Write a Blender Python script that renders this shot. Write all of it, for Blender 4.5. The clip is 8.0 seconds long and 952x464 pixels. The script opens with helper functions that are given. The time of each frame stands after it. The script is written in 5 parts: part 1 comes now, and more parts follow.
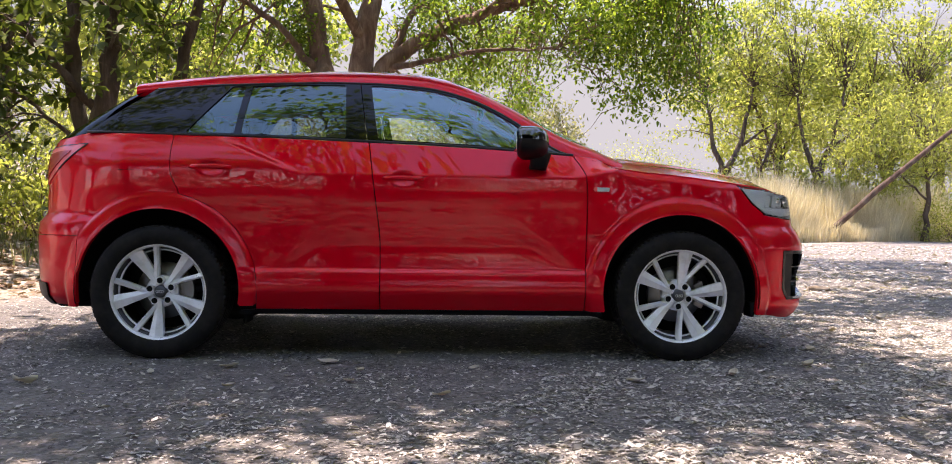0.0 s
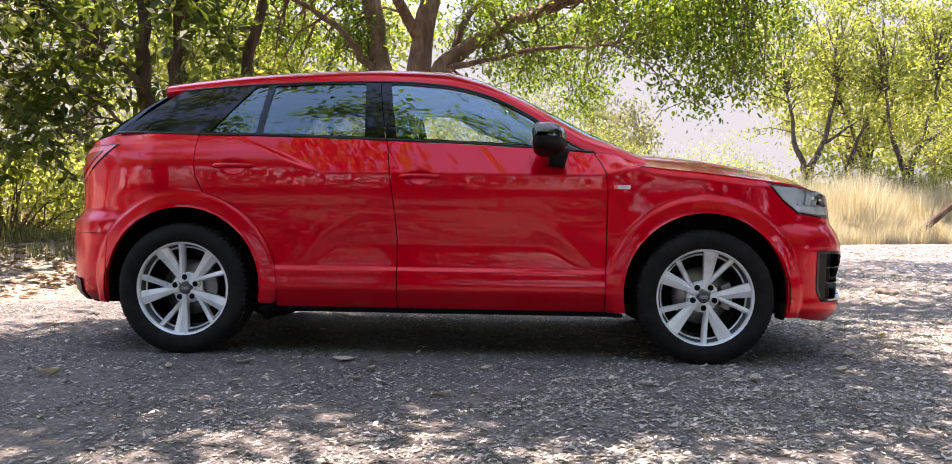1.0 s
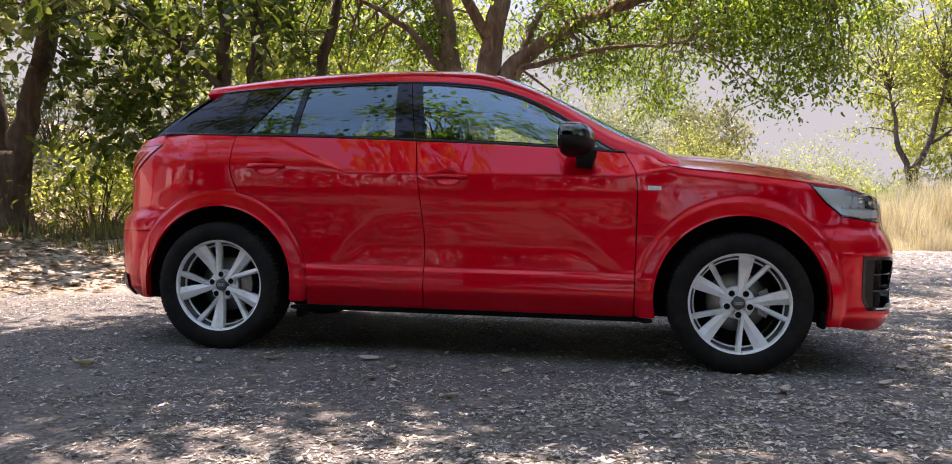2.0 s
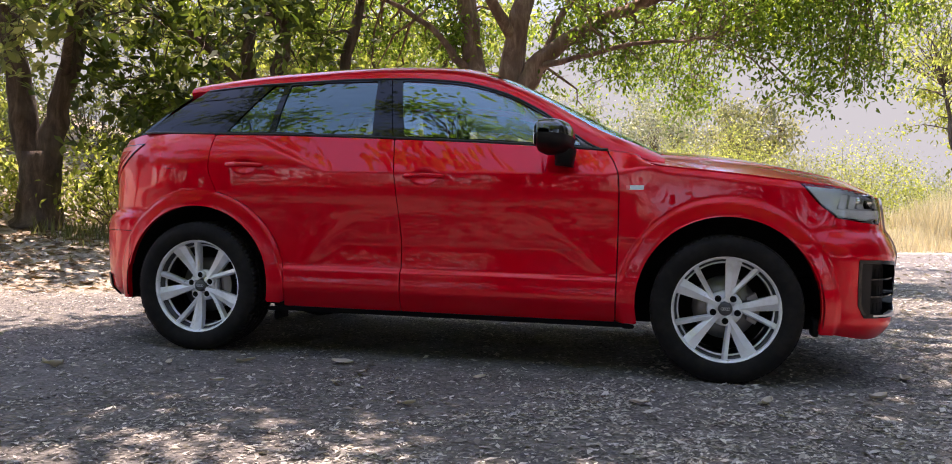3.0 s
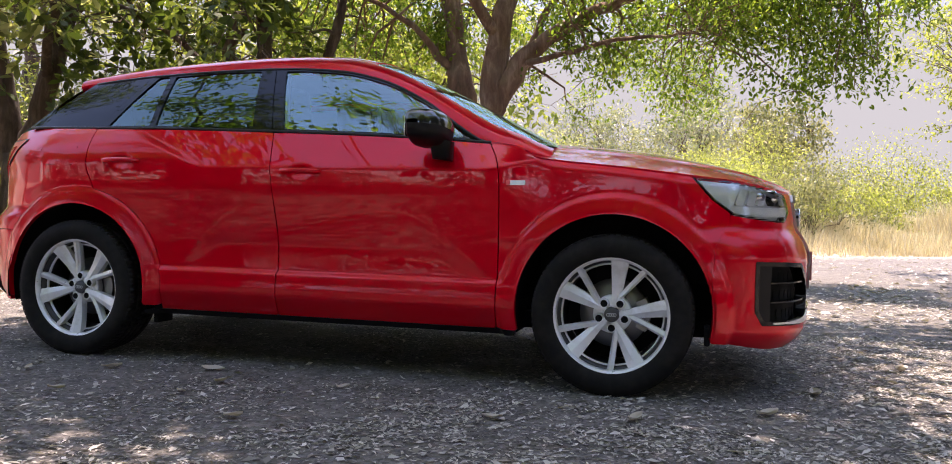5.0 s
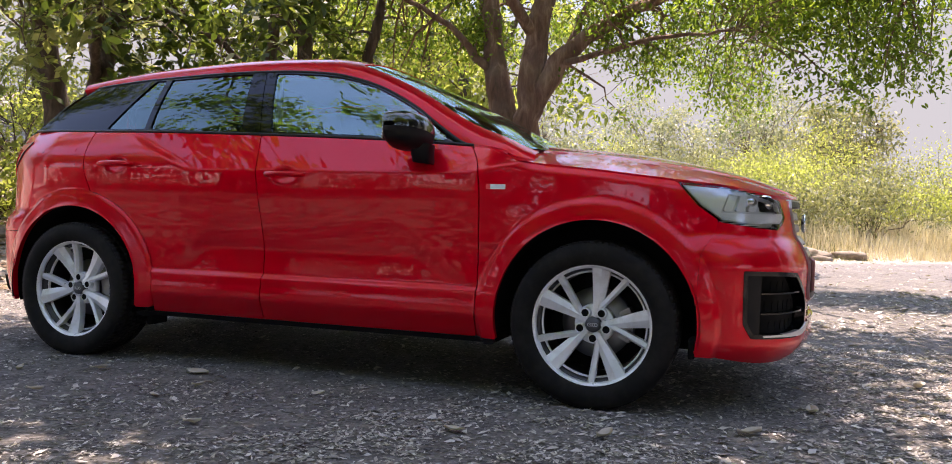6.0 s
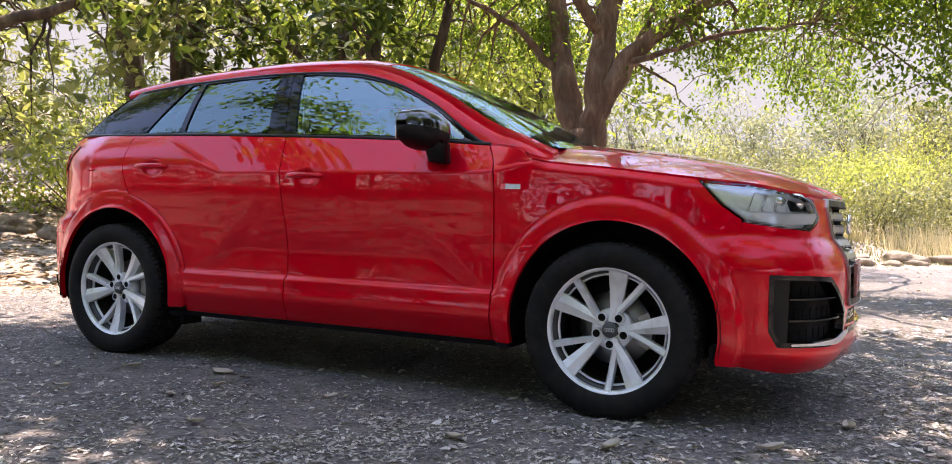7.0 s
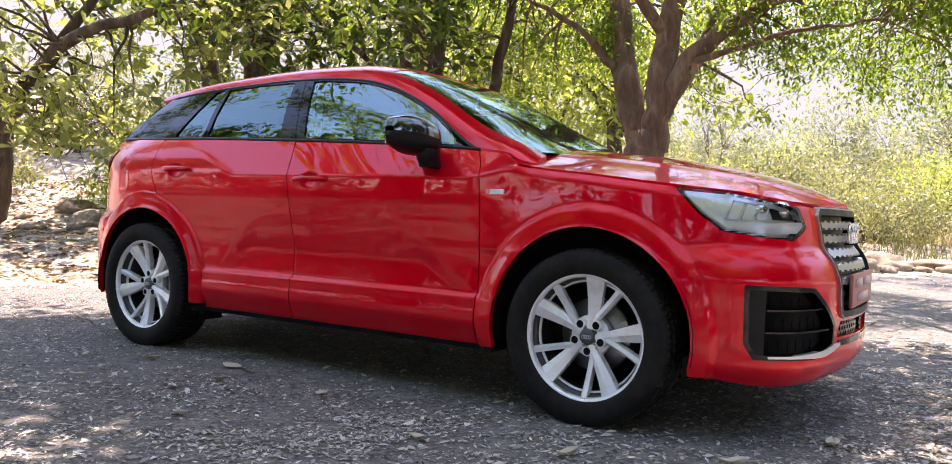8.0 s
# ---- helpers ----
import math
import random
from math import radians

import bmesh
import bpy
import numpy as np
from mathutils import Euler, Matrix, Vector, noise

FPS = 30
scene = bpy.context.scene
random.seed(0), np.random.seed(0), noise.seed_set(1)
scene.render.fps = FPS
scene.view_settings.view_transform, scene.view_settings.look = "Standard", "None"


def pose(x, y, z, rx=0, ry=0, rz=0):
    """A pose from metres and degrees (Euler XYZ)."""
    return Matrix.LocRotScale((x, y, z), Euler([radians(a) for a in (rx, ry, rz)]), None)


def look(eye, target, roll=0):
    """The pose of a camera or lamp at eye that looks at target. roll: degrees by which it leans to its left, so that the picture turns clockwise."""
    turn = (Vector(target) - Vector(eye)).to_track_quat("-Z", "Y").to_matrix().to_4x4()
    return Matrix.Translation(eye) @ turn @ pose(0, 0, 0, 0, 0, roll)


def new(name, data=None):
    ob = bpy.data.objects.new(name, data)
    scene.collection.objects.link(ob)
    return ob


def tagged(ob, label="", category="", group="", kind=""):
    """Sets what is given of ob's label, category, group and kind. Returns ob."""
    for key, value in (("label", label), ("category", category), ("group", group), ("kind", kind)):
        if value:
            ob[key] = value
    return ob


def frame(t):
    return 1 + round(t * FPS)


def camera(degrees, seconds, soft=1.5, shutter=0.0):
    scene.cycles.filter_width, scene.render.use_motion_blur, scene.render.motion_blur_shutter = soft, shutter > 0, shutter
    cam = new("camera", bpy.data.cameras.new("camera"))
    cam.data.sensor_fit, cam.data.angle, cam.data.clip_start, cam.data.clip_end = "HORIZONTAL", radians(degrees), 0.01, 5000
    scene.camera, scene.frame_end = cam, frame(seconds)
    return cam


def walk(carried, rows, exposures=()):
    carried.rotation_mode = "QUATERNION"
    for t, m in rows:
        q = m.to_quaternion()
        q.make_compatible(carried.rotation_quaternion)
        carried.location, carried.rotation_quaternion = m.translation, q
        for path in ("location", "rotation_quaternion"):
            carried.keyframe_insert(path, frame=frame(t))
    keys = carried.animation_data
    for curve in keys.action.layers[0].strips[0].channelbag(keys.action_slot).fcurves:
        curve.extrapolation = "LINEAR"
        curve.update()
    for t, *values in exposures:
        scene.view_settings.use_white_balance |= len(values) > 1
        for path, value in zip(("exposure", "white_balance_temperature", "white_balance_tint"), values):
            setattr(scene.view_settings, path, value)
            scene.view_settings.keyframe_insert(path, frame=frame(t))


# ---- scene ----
cam = camera(60.0, 8.0, 0.95)
PATH = [
    (0, (0.096, -4.972, 0.732), (0.177, -2.974, 0.688), 0.7),
    (0.5, (0.293, -4.941, 0.718), (0.286, -2.942, 0.675), 0.7),
    (1, (0.411, -4.922, 0.724), (0.297, -2.925, 0.679), 0.7),
    (1.5, (0.543, -4.874, 0.72), (0.313, -2.888, 0.677), 0.7),
    (2, (0.728, -4.844, 0.726), (0.392, -2.874, 0.681), 1.1),
    (3.5, (1.155, -4.526, 0.74), (0.687, -2.582, 0.691), 1.1),
    (4, (1.281, -4.419, 0.741), (0.806, -2.477, 0.693), 1.1),
    (4.5, (1.468, -4.309, 0.718), (0.975, -2.371, 0.675), 1.1),
    (6, (1.959, -4.02, 0.75), (1.278, -2.14, 0.706), 1.5),
    (6.5, (2.058, -3.893, 0.757), (1.285, -2.049, 0.714), 1.4),
    (7, (2.197, -3.821, 0.746), (1.318, -2.025, 0.705), 1.4),
    (7.5, (2.413, -3.752, 0.758), (1.425, -2.014, 0.712), 1.8),
    (8, (2.584, -3.646, 0.781), (1.511, -1.959, 0.731), 2.0),
]
EXPOSURES = [(0, 1.98, 6900, 29), (0.5, 2.12, 6900, 29), (1.0, 2.22, 6900, 29), (1.5, 2.12, 6900, 29), (2.0, 1.88, 6900, 29), (3.5, 1.92, 6900, 29), (4.5, 1.96, 6900, 29), (6.0, 1.96, 6900, 29), (6.5, 2.10, 6900, 29), (7.0, 2.24, 6900, 29), (8.0, 2.44, 6900, 29)]
walk(cam, [(t, look(eye, target, roll)) for t, eye, target, roll in PATH], EXPOSURES)

# ---- world and light ----
SUN_TO = Vector((-0.14, 0.26, 0.95)).normalized()
world = bpy.data.worlds.new("world")
scene.world = world
world.use_nodes = True
wn = world.node_tree
sky = wn.nodes.new("ShaderNodeTexSky")
sky.sky_type = "NISHITA"
sky.sun_disc = False
sky.sun_elevation = math.asin(SUN_TO.z)
sky.sun_rotation = math.atan2(SUN_TO.x, SUN_TO.y)
sky.dust_density = 0.8
sky.ozone_density = 1.0
wn.nodes["Background"].inputs["Strength"].default_value = 0.15
wn.links.new(sky.outputs["Color"], wn.nodes["Background"].inputs["Color"])
sun_data = bpy.data.lights.new("sun", "SUN")
sun_data.energy, sun_data.angle, sun_data.color = 3.3, radians(0.5), (1.0, 0.92, 0.80)
sun = new("sun", sun_data)
sun.matrix_world = look(SUN_TO * 60, (0, 0, 0))


# ---- materials ----
class Mat:
    """A node material with short ways to add nodes."""

    def __init__(self, name, color=(0.5, 0.5, 0.5), rough=0.5, metal=0.0, **more):
        self.m = bpy.data.materials.new(name)
        self.m.use_nodes = True
        self.t, self.co = self.m.node_tree, None
        self.b = self.t.nodes["Principled BSDF"]
        self.set("Base Color", (*color, 1)).set("Roughness", rough).set("Metallic", metal)
        for k, v in more.items():
            self.set(k.replace("_", " "), v)

    def set(self, k, v):
        self.b.inputs[k].default_value = v
        return self

    def node(self, kind, **ins):
        n = self.t.nodes.new(kind)
        for k, v in ins.items():
            self.put(n.inputs[k.replace("_", " ")], v)
        return n

    def put(self, socket, v):
        if isinstance(v, bpy.types.NodeSocket):
            self.t.links.new(v, socket)
        else:
            socket.default_value = v

    def link(self, k, out):
        self.t.links.new(out, self.b.inputs[k])
        return self

    def noise(self, scale, detail=4.0, rough=0.6, kind="Object", warp=0.0):
        if self.co is None:
            self.co = self.t.nodes.new("ShaderNodeTexCoord")
        return self.node("ShaderNodeTexNoise", Vector=self.co.outputs[kind], Scale=scale, Detail=detail, Roughness=rough, Distortion=warp).outputs["Fac"]

    def ramp(self, fac, stops):
        n = self.t.nodes.new("ShaderNodeValToRGB")
        e = n.color_ramp.elements
        while len(e) < len(stops):
            e.new(0.5)
        for el, (p, c) in zip(e, stops):
            el.position, el.color = p, (*c, 1) if len(c) == 3 else c
        self.t.links.new(fac, n.inputs["Fac"])
        return n.outputs["Color"]

    def mix(self, fac, a, b, how="MIX"):
        n = self.t.nodes.new("ShaderNodeMix")
        n.data_type, n.blend_type = "RGBA", how
        for sock, v in ((n.inputs[0], fac), (n.inputs[6], a), (n.inputs[7], b)):
            if isinstance(v, tuple) and len(v) == 3:
                v = (*v, 1)
            self.put(sock, v)
        return n.outputs[2]

    def math(self, how, a, b=0.0):
        n = self.t.nodes.new("ShaderNodeMath")
        n.operation = how
        self.put(n.inputs[0], a)
        self.put(n.inputs[1], b)
        return n.outputs[0]

    def bump(self, height, strength=0.3, dist=0.01):
        n = self.node("ShaderNodeBump", Height=height, Strength=strength, Distance=dist)
        self.t.links.new(n.outputs[0], self.b.inputs["Normal"])
        return self


def paint_material():
    m = Mat("red_paint", (0.55, 0.0015, 0.006), 0.38, 0.45)
    m.set("Coat Weight", 1.0).set("Specular IOR Level", 0.0).set("Coat IOR", 1.43)
    flake = m.noise(900, 2)
    dust = m.noise(3.0, 5)
    m.link("Base Color", m.mix(m.ramp(dust, [(0.45, (0, 0, 0)), (0.85, (0.025, 0.025, 0.025))]), m.mix(flake, (0.65, 0.0003, 0.009), (0.78, 0.0005, 0.013)), (0.40, 0.20, 0.14)))
    m.link("Coat Roughness", m.ramp(m.noise(1.7, 6), [(0.3, (0.0,) * 3), (0.75, (0.012,) * 3)]))
    return m.m


def glass_material(name, tint, gloss=1.6, sheen=(0.74, 1.0, 0.98)):
    m = Mat(name)
    t = m.t
    t.nodes.remove(m.b)
    clear = m.node("ShaderNodeBsdfTransparent", Color=(*tint, 1))
    shine = m.node("ShaderNodeBsdfGlossy", Color=(*sheen, 1), Roughness=0.004)
    fres = m.node("ShaderNodeFresnel", IOR=gloss)
    mix = t.nodes.new("ShaderNodeMixShader")
    t.links.new(fres.outputs[0], mix.inputs[0])
    t.links.new(clear.outputs[0], mix.inputs[1])
    t.links.new(shine.outputs[0], mix.inputs[2])
    t.links.new(mix.outputs[0], t.nodes["Material Output"].inputs["Surface"])
    return m.m


def rubber_material():
    m = Mat("tyre_rubber", (0.022, 0.021, 0.020), 0.75, Specular_IOR_Level=0.25)
    dirt = m.noise(14, 6)
    m.link("Base Color", m.mix(m.ramp(dirt, [(0.42, (0, 0, 0)), (0.75, (1, 1, 1))]), (0.0065, 0.0058, 0.0054), (0.021, 0.017, 0.0145)))
    m.bump(m.noise(160, 3), 0.25, 0.002)
    return m.m


def alloy_material():
    m = Mat("silver_alloy", (0.85, 0.85, 0.86), 0.34, 0.4)
    m.link("Roughness", m.ramp(m.noise(30, 5), [(0.3, (0.27,) * 3), (0.7, (0.42,) * 3)]))
    m.link("Base Color", m.mix(m.ramp(m.noise(18, 6), [(0.5, (0, 0, 0)), (0.8, (1, 1, 1))]), (0.90, 0.90, 0.91), (0.68, 0.66, 0.63)))
    return m.m


def plastic_material(name, color, rough=0.55, fine=220):
    m = Mat(name, color, rough, Specular_IOR_Level=0.25)
    m.bump(m.noise(fine, 2), 0.2, 0.001)
    m.link("Roughness", m.ramp(m.noise(9, 5), [(0.3, (rough - 0.1,) * 3), (0.7, (min(1, rough + 0.12),) * 3)]))
    return m.m


def bark_material(name, dark, light, scale=9):
    m = Mat(name, dark, 0.9)
    co = m.t.nodes.new("ShaderNodeTexCoord")
    mp = m.node("ShaderNodeMapping", Vector=co.outputs["Object"], Scale=(1, 1, 0.22))
    n = m.node("ShaderNodeTexNoise", Vector=mp.outputs[0], Scale=scale, Detail=8.0, Roughness=0.68, Distortion=0.4).outputs["Fac"]
    lich = m.ramp(m.noise(2.2, 5), [(0.5, (0, 0, 0)), (0.72, (1, 1, 1))])
    m.link("Base Color", m.mix(m.math("MULTIPLY", lich, 0.25), m.ramp(n, [(0.3, tuple(c * 0.45 for c in dark)), (0.5, dark), (0.72, light)]), (0.33, 0.29, 0.22)))
    m.bump(n, 0.9, 0.05)
    return m.m


def leaf_material(name, a, b, c, glow=0.5, rough=0.45):
    """Leaves that differ one by one, and let light through."""
    m = Mat(name, a, rough)
    geo = m.t.nodes.new("ShaderNodeNewGeometry")
    col = m.ramp(geo.outputs["Random Per Island"], [(0.0, a), (0.5, b), (0.9, c), (1.0, tuple(min(1, x * 1.25) for x in c))])
    col = m.mix(m.math("MULTIPLY", m.noise(0.7, 3), 0.5), col, tuple(x * 0.6 for x in a))
    m.link("Base Color", col)
    tr = m.node("ShaderNodeBsdfTranslucent", Color=m.mix(0.75, col, (1.0, 0.95, 0.25), "MULTIPLY"))
    gain = m.mix(1.0, col, (2.2, 2.1, 1.3), "MULTIPLY")
    m.put(tr.inputs["Color"], gain)
    mix = m.t.nodes.new("ShaderNodeMixShader")
    mix.inputs[0].default_value = glow
    m.t.links.new(m.b.outputs[0], mix.inputs[1])
    m.t.links.new(tr.outputs[0], mix.inputs[2])
    m.t.links.new(mix.outputs[0], m.t.nodes["Material Output"].inputs["Surface"])
    return m.m


def ground_material():
    m = Mat("ground", (0.1, 0.1, 0.1), 0.95)
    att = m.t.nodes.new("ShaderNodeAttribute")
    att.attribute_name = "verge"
    fine, mid, big = m.noise(55, 6, 0.75), m.noise(7, 6, 0.65), m.noise(0.9, 5, 0.6)
    stone = m.node("ShaderNodeTexVoronoi", Vector=m.co.outputs["Object"], Scale=62.0)
    gravel = m.mix(0.6, m.ramp(fine, [(0.25, (0.016, 0.015, 0.016)), (0.5, (0.105, 0.096, 0.088)), (0.74, (0.42, 0.385, 0.34))]),
                   m.ramp(stone.outputs["Color"], [(0.1, (0.022, 0.021, 0.022)), (0.9, (0.25, 0.228, 0.205))]))
    gravel = m.mix(m.ramp(mid, [(0.46, (0, 0, 0)), (0.74, (0.5, 0.5, 0.5))]), gravel, (0.34, 0.31, 0.27))
    gravel = m.mix(m.ramp(big, [(0.45, (0, 0, 0)), (0.7, (0.4, 0.4, 0.4))]), gravel, (0.25, 0.23, 0.205))
    # sandy soil, its colour lightened to carry the sunlit strip along the verge
    sunned_soil = m.mix(m.ramp(mid, [(0.35, (0, 0, 0)), (0.65, (1, 1, 1))]), m.ramp(fine, [(0.3, (0.08, 0.060, 0.042)), (0.7, (0.28, 0.225, 0.165))]), (0.57, 0.49, 0.385))
    m.link("Base Color", m.mix(m.math("ADD", att.outputs["Fac"], 0.0), gravel, sunned_soil))
    h = m.math("ADD", m.math("MULTIPLY", fine, 0.6), m.math("MULTIPLY", stone.outputs["Distance"], 0.7))
    m.bump(h, 0.7, 0.02)
    return m.m


RED = paint_material()
GLASS = glass_material("window_glass", (0.86, 0.90, 0.87), 2.7)
CLEAR = glass_material("lamp_glass", (0.98, 0.985, 0.985), 1.5, (1, 1, 1))
RUBBER = rubber_material()
ALLOY = alloy_material()
BLACK = plastic_material("black_plastic", (0.005, 0.005, 0.0055), 0.42)
LINER = plastic_material("liner_felt", (0.004, 0.004, 0.004), 0.9)
GLOSS = Mat("gloss_black", (0.004, 0.004, 0.005), 0.05, IOR=1.42).m
TRIM = Mat("dark_trim", (0.022, 0.023, 0.025), 0.35, 0.2).m
CAP_GLOSS = Mat("cap_gloss", (0.006, 0.006, 0.007), 0.03, IOR=2.3).m
CHROME = Mat("chrome", (0.78, 0.78, 0.79), 0.14, 1.0).m
GRILLE_SILVER = Mat("grille_silver", (0.42, 0.42, 0.43), 0.32, 0.7).m
HOUSING = Mat("lamp_housing", (0.92, 0.93, 0.94), 0.22, 0.35).m
BARREL = Mat("wheel_barrel", (0.07, 0.07, 0.072), 0.45, 0.7).m
SATIN = Mat("satin_silver", (0.70, 0.70, 0.71), 0.3, 0.85).m
HUB_GREY = Mat("hub_grey", (0.10, 0.10, 0.105), 0.35, 0.6).m
STEEL = Mat("brake_steel", (0.30, 0.29, 0.28), 0.42, 1.0).m
LAMP_RED = Mat("red_lens", (1.0, 0.095, 0.095), 0.30, Coat_Weight=0.6, Coat_Roughness=0.03).m
LAMP_DARK = Mat("lamp_bezel", (0.02, 0.021, 0.023), 0.25, 0.3).m
LAMP_WHITE = Mat("lamp_white", (0.95, 0.96, 0.97), 0.12, 0.15, Coat_Weight=1.0).m
CLOTH = plastic_material("seat_cloth", (0.035, 0.034, 0.034), 0.8, 400)
CREAM = Mat("pale_trim", (0.55, 0.50, 0.44), 0.6).m
PLATE = Mat("plate", (0.34, 0.12, 0.11), 0.4).m
PLATE_BAR = Mat("plate_bar", (0.48, 0.36, 0.35), 0.4).m
BARK = bark_material("brown_bark", (0.20, 0.112, 0.078), (0.45, 0.30, 0.22))
BARK_DARK = bark_material("dark_bark", (0.085, 0.055, 0.040), (0.21, 0.15, 0.11))
LEAF_MAIN = leaf_material("leaf_green", (0.058, 0.108, 0.014), (0.110, 0.172, 0.022), (0.205, 0.272, 0.040), 0.62)
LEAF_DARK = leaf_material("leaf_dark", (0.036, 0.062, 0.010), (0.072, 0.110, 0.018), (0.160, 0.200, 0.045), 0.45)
# darkened leaf colour: shade painted in, to dim the car's reflections
LEAF_SHADED = leaf_material("leaf_shaded", (0.026, 0.042, 0.010), (0.042, 0.062, 0.015), (0.075, 0.095, 0.024), 0.35)
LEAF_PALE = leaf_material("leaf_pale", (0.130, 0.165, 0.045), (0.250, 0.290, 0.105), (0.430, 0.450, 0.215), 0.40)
LEAF_LIME = leaf_material("leaf_lime", (0.115, 0.148, 0.034), (0.205, 0.243, 0.058), (0.320, 0.350, 0.105), 0.62)
# leaf colour with the paleness of distant haze mixed in
LEAF_HAZED = leaf_material("leaf_hazed", (0.140, 0.165, 0.095), (0.205, 0.232, 0.135), (0.300, 0.320, 0.205), 0.35)
LEAF_OLIVE = leaf_material("leaf_olive", (0.098, 0.112, 0.050), (0.150, 0.165, 0.076), (0.240, 0.240, 0.125), 0.4)
STRAW = leaf_material("dry_grass", (0.420, 0.375, 0.275), (0.520, 0.475, 0.365), (0.660, 0.620, 0.510), 0.3, 0.7)
LITTER = leaf_material("dry_leaves", (0.230, 0.210, 0.182), (0.480, 0.450, 0.400), (0.760, 0.730, 0.670), 0.1, 0.8)
LITTER_BROWN = leaf_material("brown_leaves", (0.120, 0.070, 0.035), (0.220, 0.140, 0.070), (0.360, 0.260, 0.150), 0.1, 0.8)
CHIPS = leaf_material("stone_chips", (0.060, 0.056, 0.052), (0.22, 0.205, 0.190), (0.60, 0.56, 0.51), 0.0, 0.9)
DRY_LEAF = leaf_material("dry_leaf", (0.50, 0.45, 0.38), (0.60, 0.55, 0.47), (0.68, 0.63, 0.55), 0.2, 0.75)
GROUND = ground_material()


# ---- building helpers ----
def mesh_object(name, verts, faces, mat, flat=False):
    me = bpy.data.meshes.new(name)
    me.from_pydata([tuple(map(float, v)) for v in verts], [], faces)
    me.materials.append(mat)
    if not flat:
        me.polygons.foreach_set("use_smooth", [True] * len(me.polygons))
    me.update()
    return new(name, me)


def part(name, shape, mat, parent, label="", flat=False):
    ob = mesh_object(name, shape[0], shape[1], mat, flat)
    ob.parent = parent
    return tagged(ob, label)


def join(*shapes):
    v, f = [], []
    for a, b in shapes:
        n = len(v)
        v += list(a)
        f += [tuple(i + n for i in q) for q in b]
    return v, f


def flip(shape):
    """The shape's mirror image on the other side of the car."""
    return [(x, -y, z) for x, y, z in shape[0]], [tuple(reversed(q)) for q in shape[1]]


def moved(shape, m):
    return [tuple(m @ Vector(p)) for p in shape[0]], shape[1]


def box(x0, x1, y0, y1, z0, z1, r=0.0, seg=2):
    bm = bmesh.new()
    bmesh.ops.create_cube(bm, size=1.0, matrix=Matrix.LocRotScale(((x0 + x1) / 2, (y0 + y1) / 2, (z0 + z1) / 2), None, (x1 - x0, y1 - y0, z1 - z0)))
    if r:
        bmesh.ops.bevel(bm, geom=list(bm.edges), offset=r, segments=seg, affect="EDGES", profile=0.6)
    bm.verts.ensure_lookup_table()
    out = [tuple(v.co) for v in bm.verts], [tuple(v.index for v in f.verts) for f in bm.faces]
    bm.free()
    return out


def lathe(profile, seg=48, axis="y", closed=False):
    """Turns (radius, along) points round the axle."""
    v, f = [], []
    n = len(profile)
    for i in range(seg):
        a = 2 * math.pi * i / seg
        for r, y in profile:
            v.append((r * math.cos(a), y, r * math.sin(a)) if axis == "y" else (r * math.cos(a), r * math.sin(a), y))
    for i in range(seg):
        j = (i + 1) % seg
        for k in range(n if closed else n - 1):
            l = (k + 1) % n
            q = (i * n + k, i * n + l, j * n + l, j * n + k)
            f.append(q if axis == "y" else q[::-1])
    return v, f


def tube(points, radii, seg=8, wobble=0.0, cap=True, rnd=None):
    """A round bar along points."""
    v, f = [], []
    pts = [Vector(p) for p in points]
    side = None
    for i, p in enumerate(pts):
        d = (pts[min(i + 1, len(pts) - 1)] - pts[max(i - 1, 0)]).normalized()
        if side is None:
            side = d.orthogonal().normalized()
        side = (side - d * side.dot(d)).normalized()
        up = d.cross(side)
        r = radii[i] if hasattr(radii, "__len__") else radii
        for k in range(seg):
            a = 2 * math.pi * k / seg
            w = 1 + (wobble * noise.noise(p * 1.7 + Vector((math.cos(a), math.sin(a), 3.0)) * 0.8) if wobble else 0)
            v.append(tuple(p + (side * math.cos(a) + up * math.sin(a)) * r * w))
    for i in range(len(pts) - 1):
        for k in range(seg):
            l = (k + 1) % seg
            f.append((i * seg + k, i * seg + l, (i + 1) * seg + l, (i + 1) * seg + k))
    if cap:
        f.append(tuple(range(seg - 1, -1, -1)))
        f.append(tuple((len(pts) - 1) * seg + k for k in range(seg)))
    return v, f


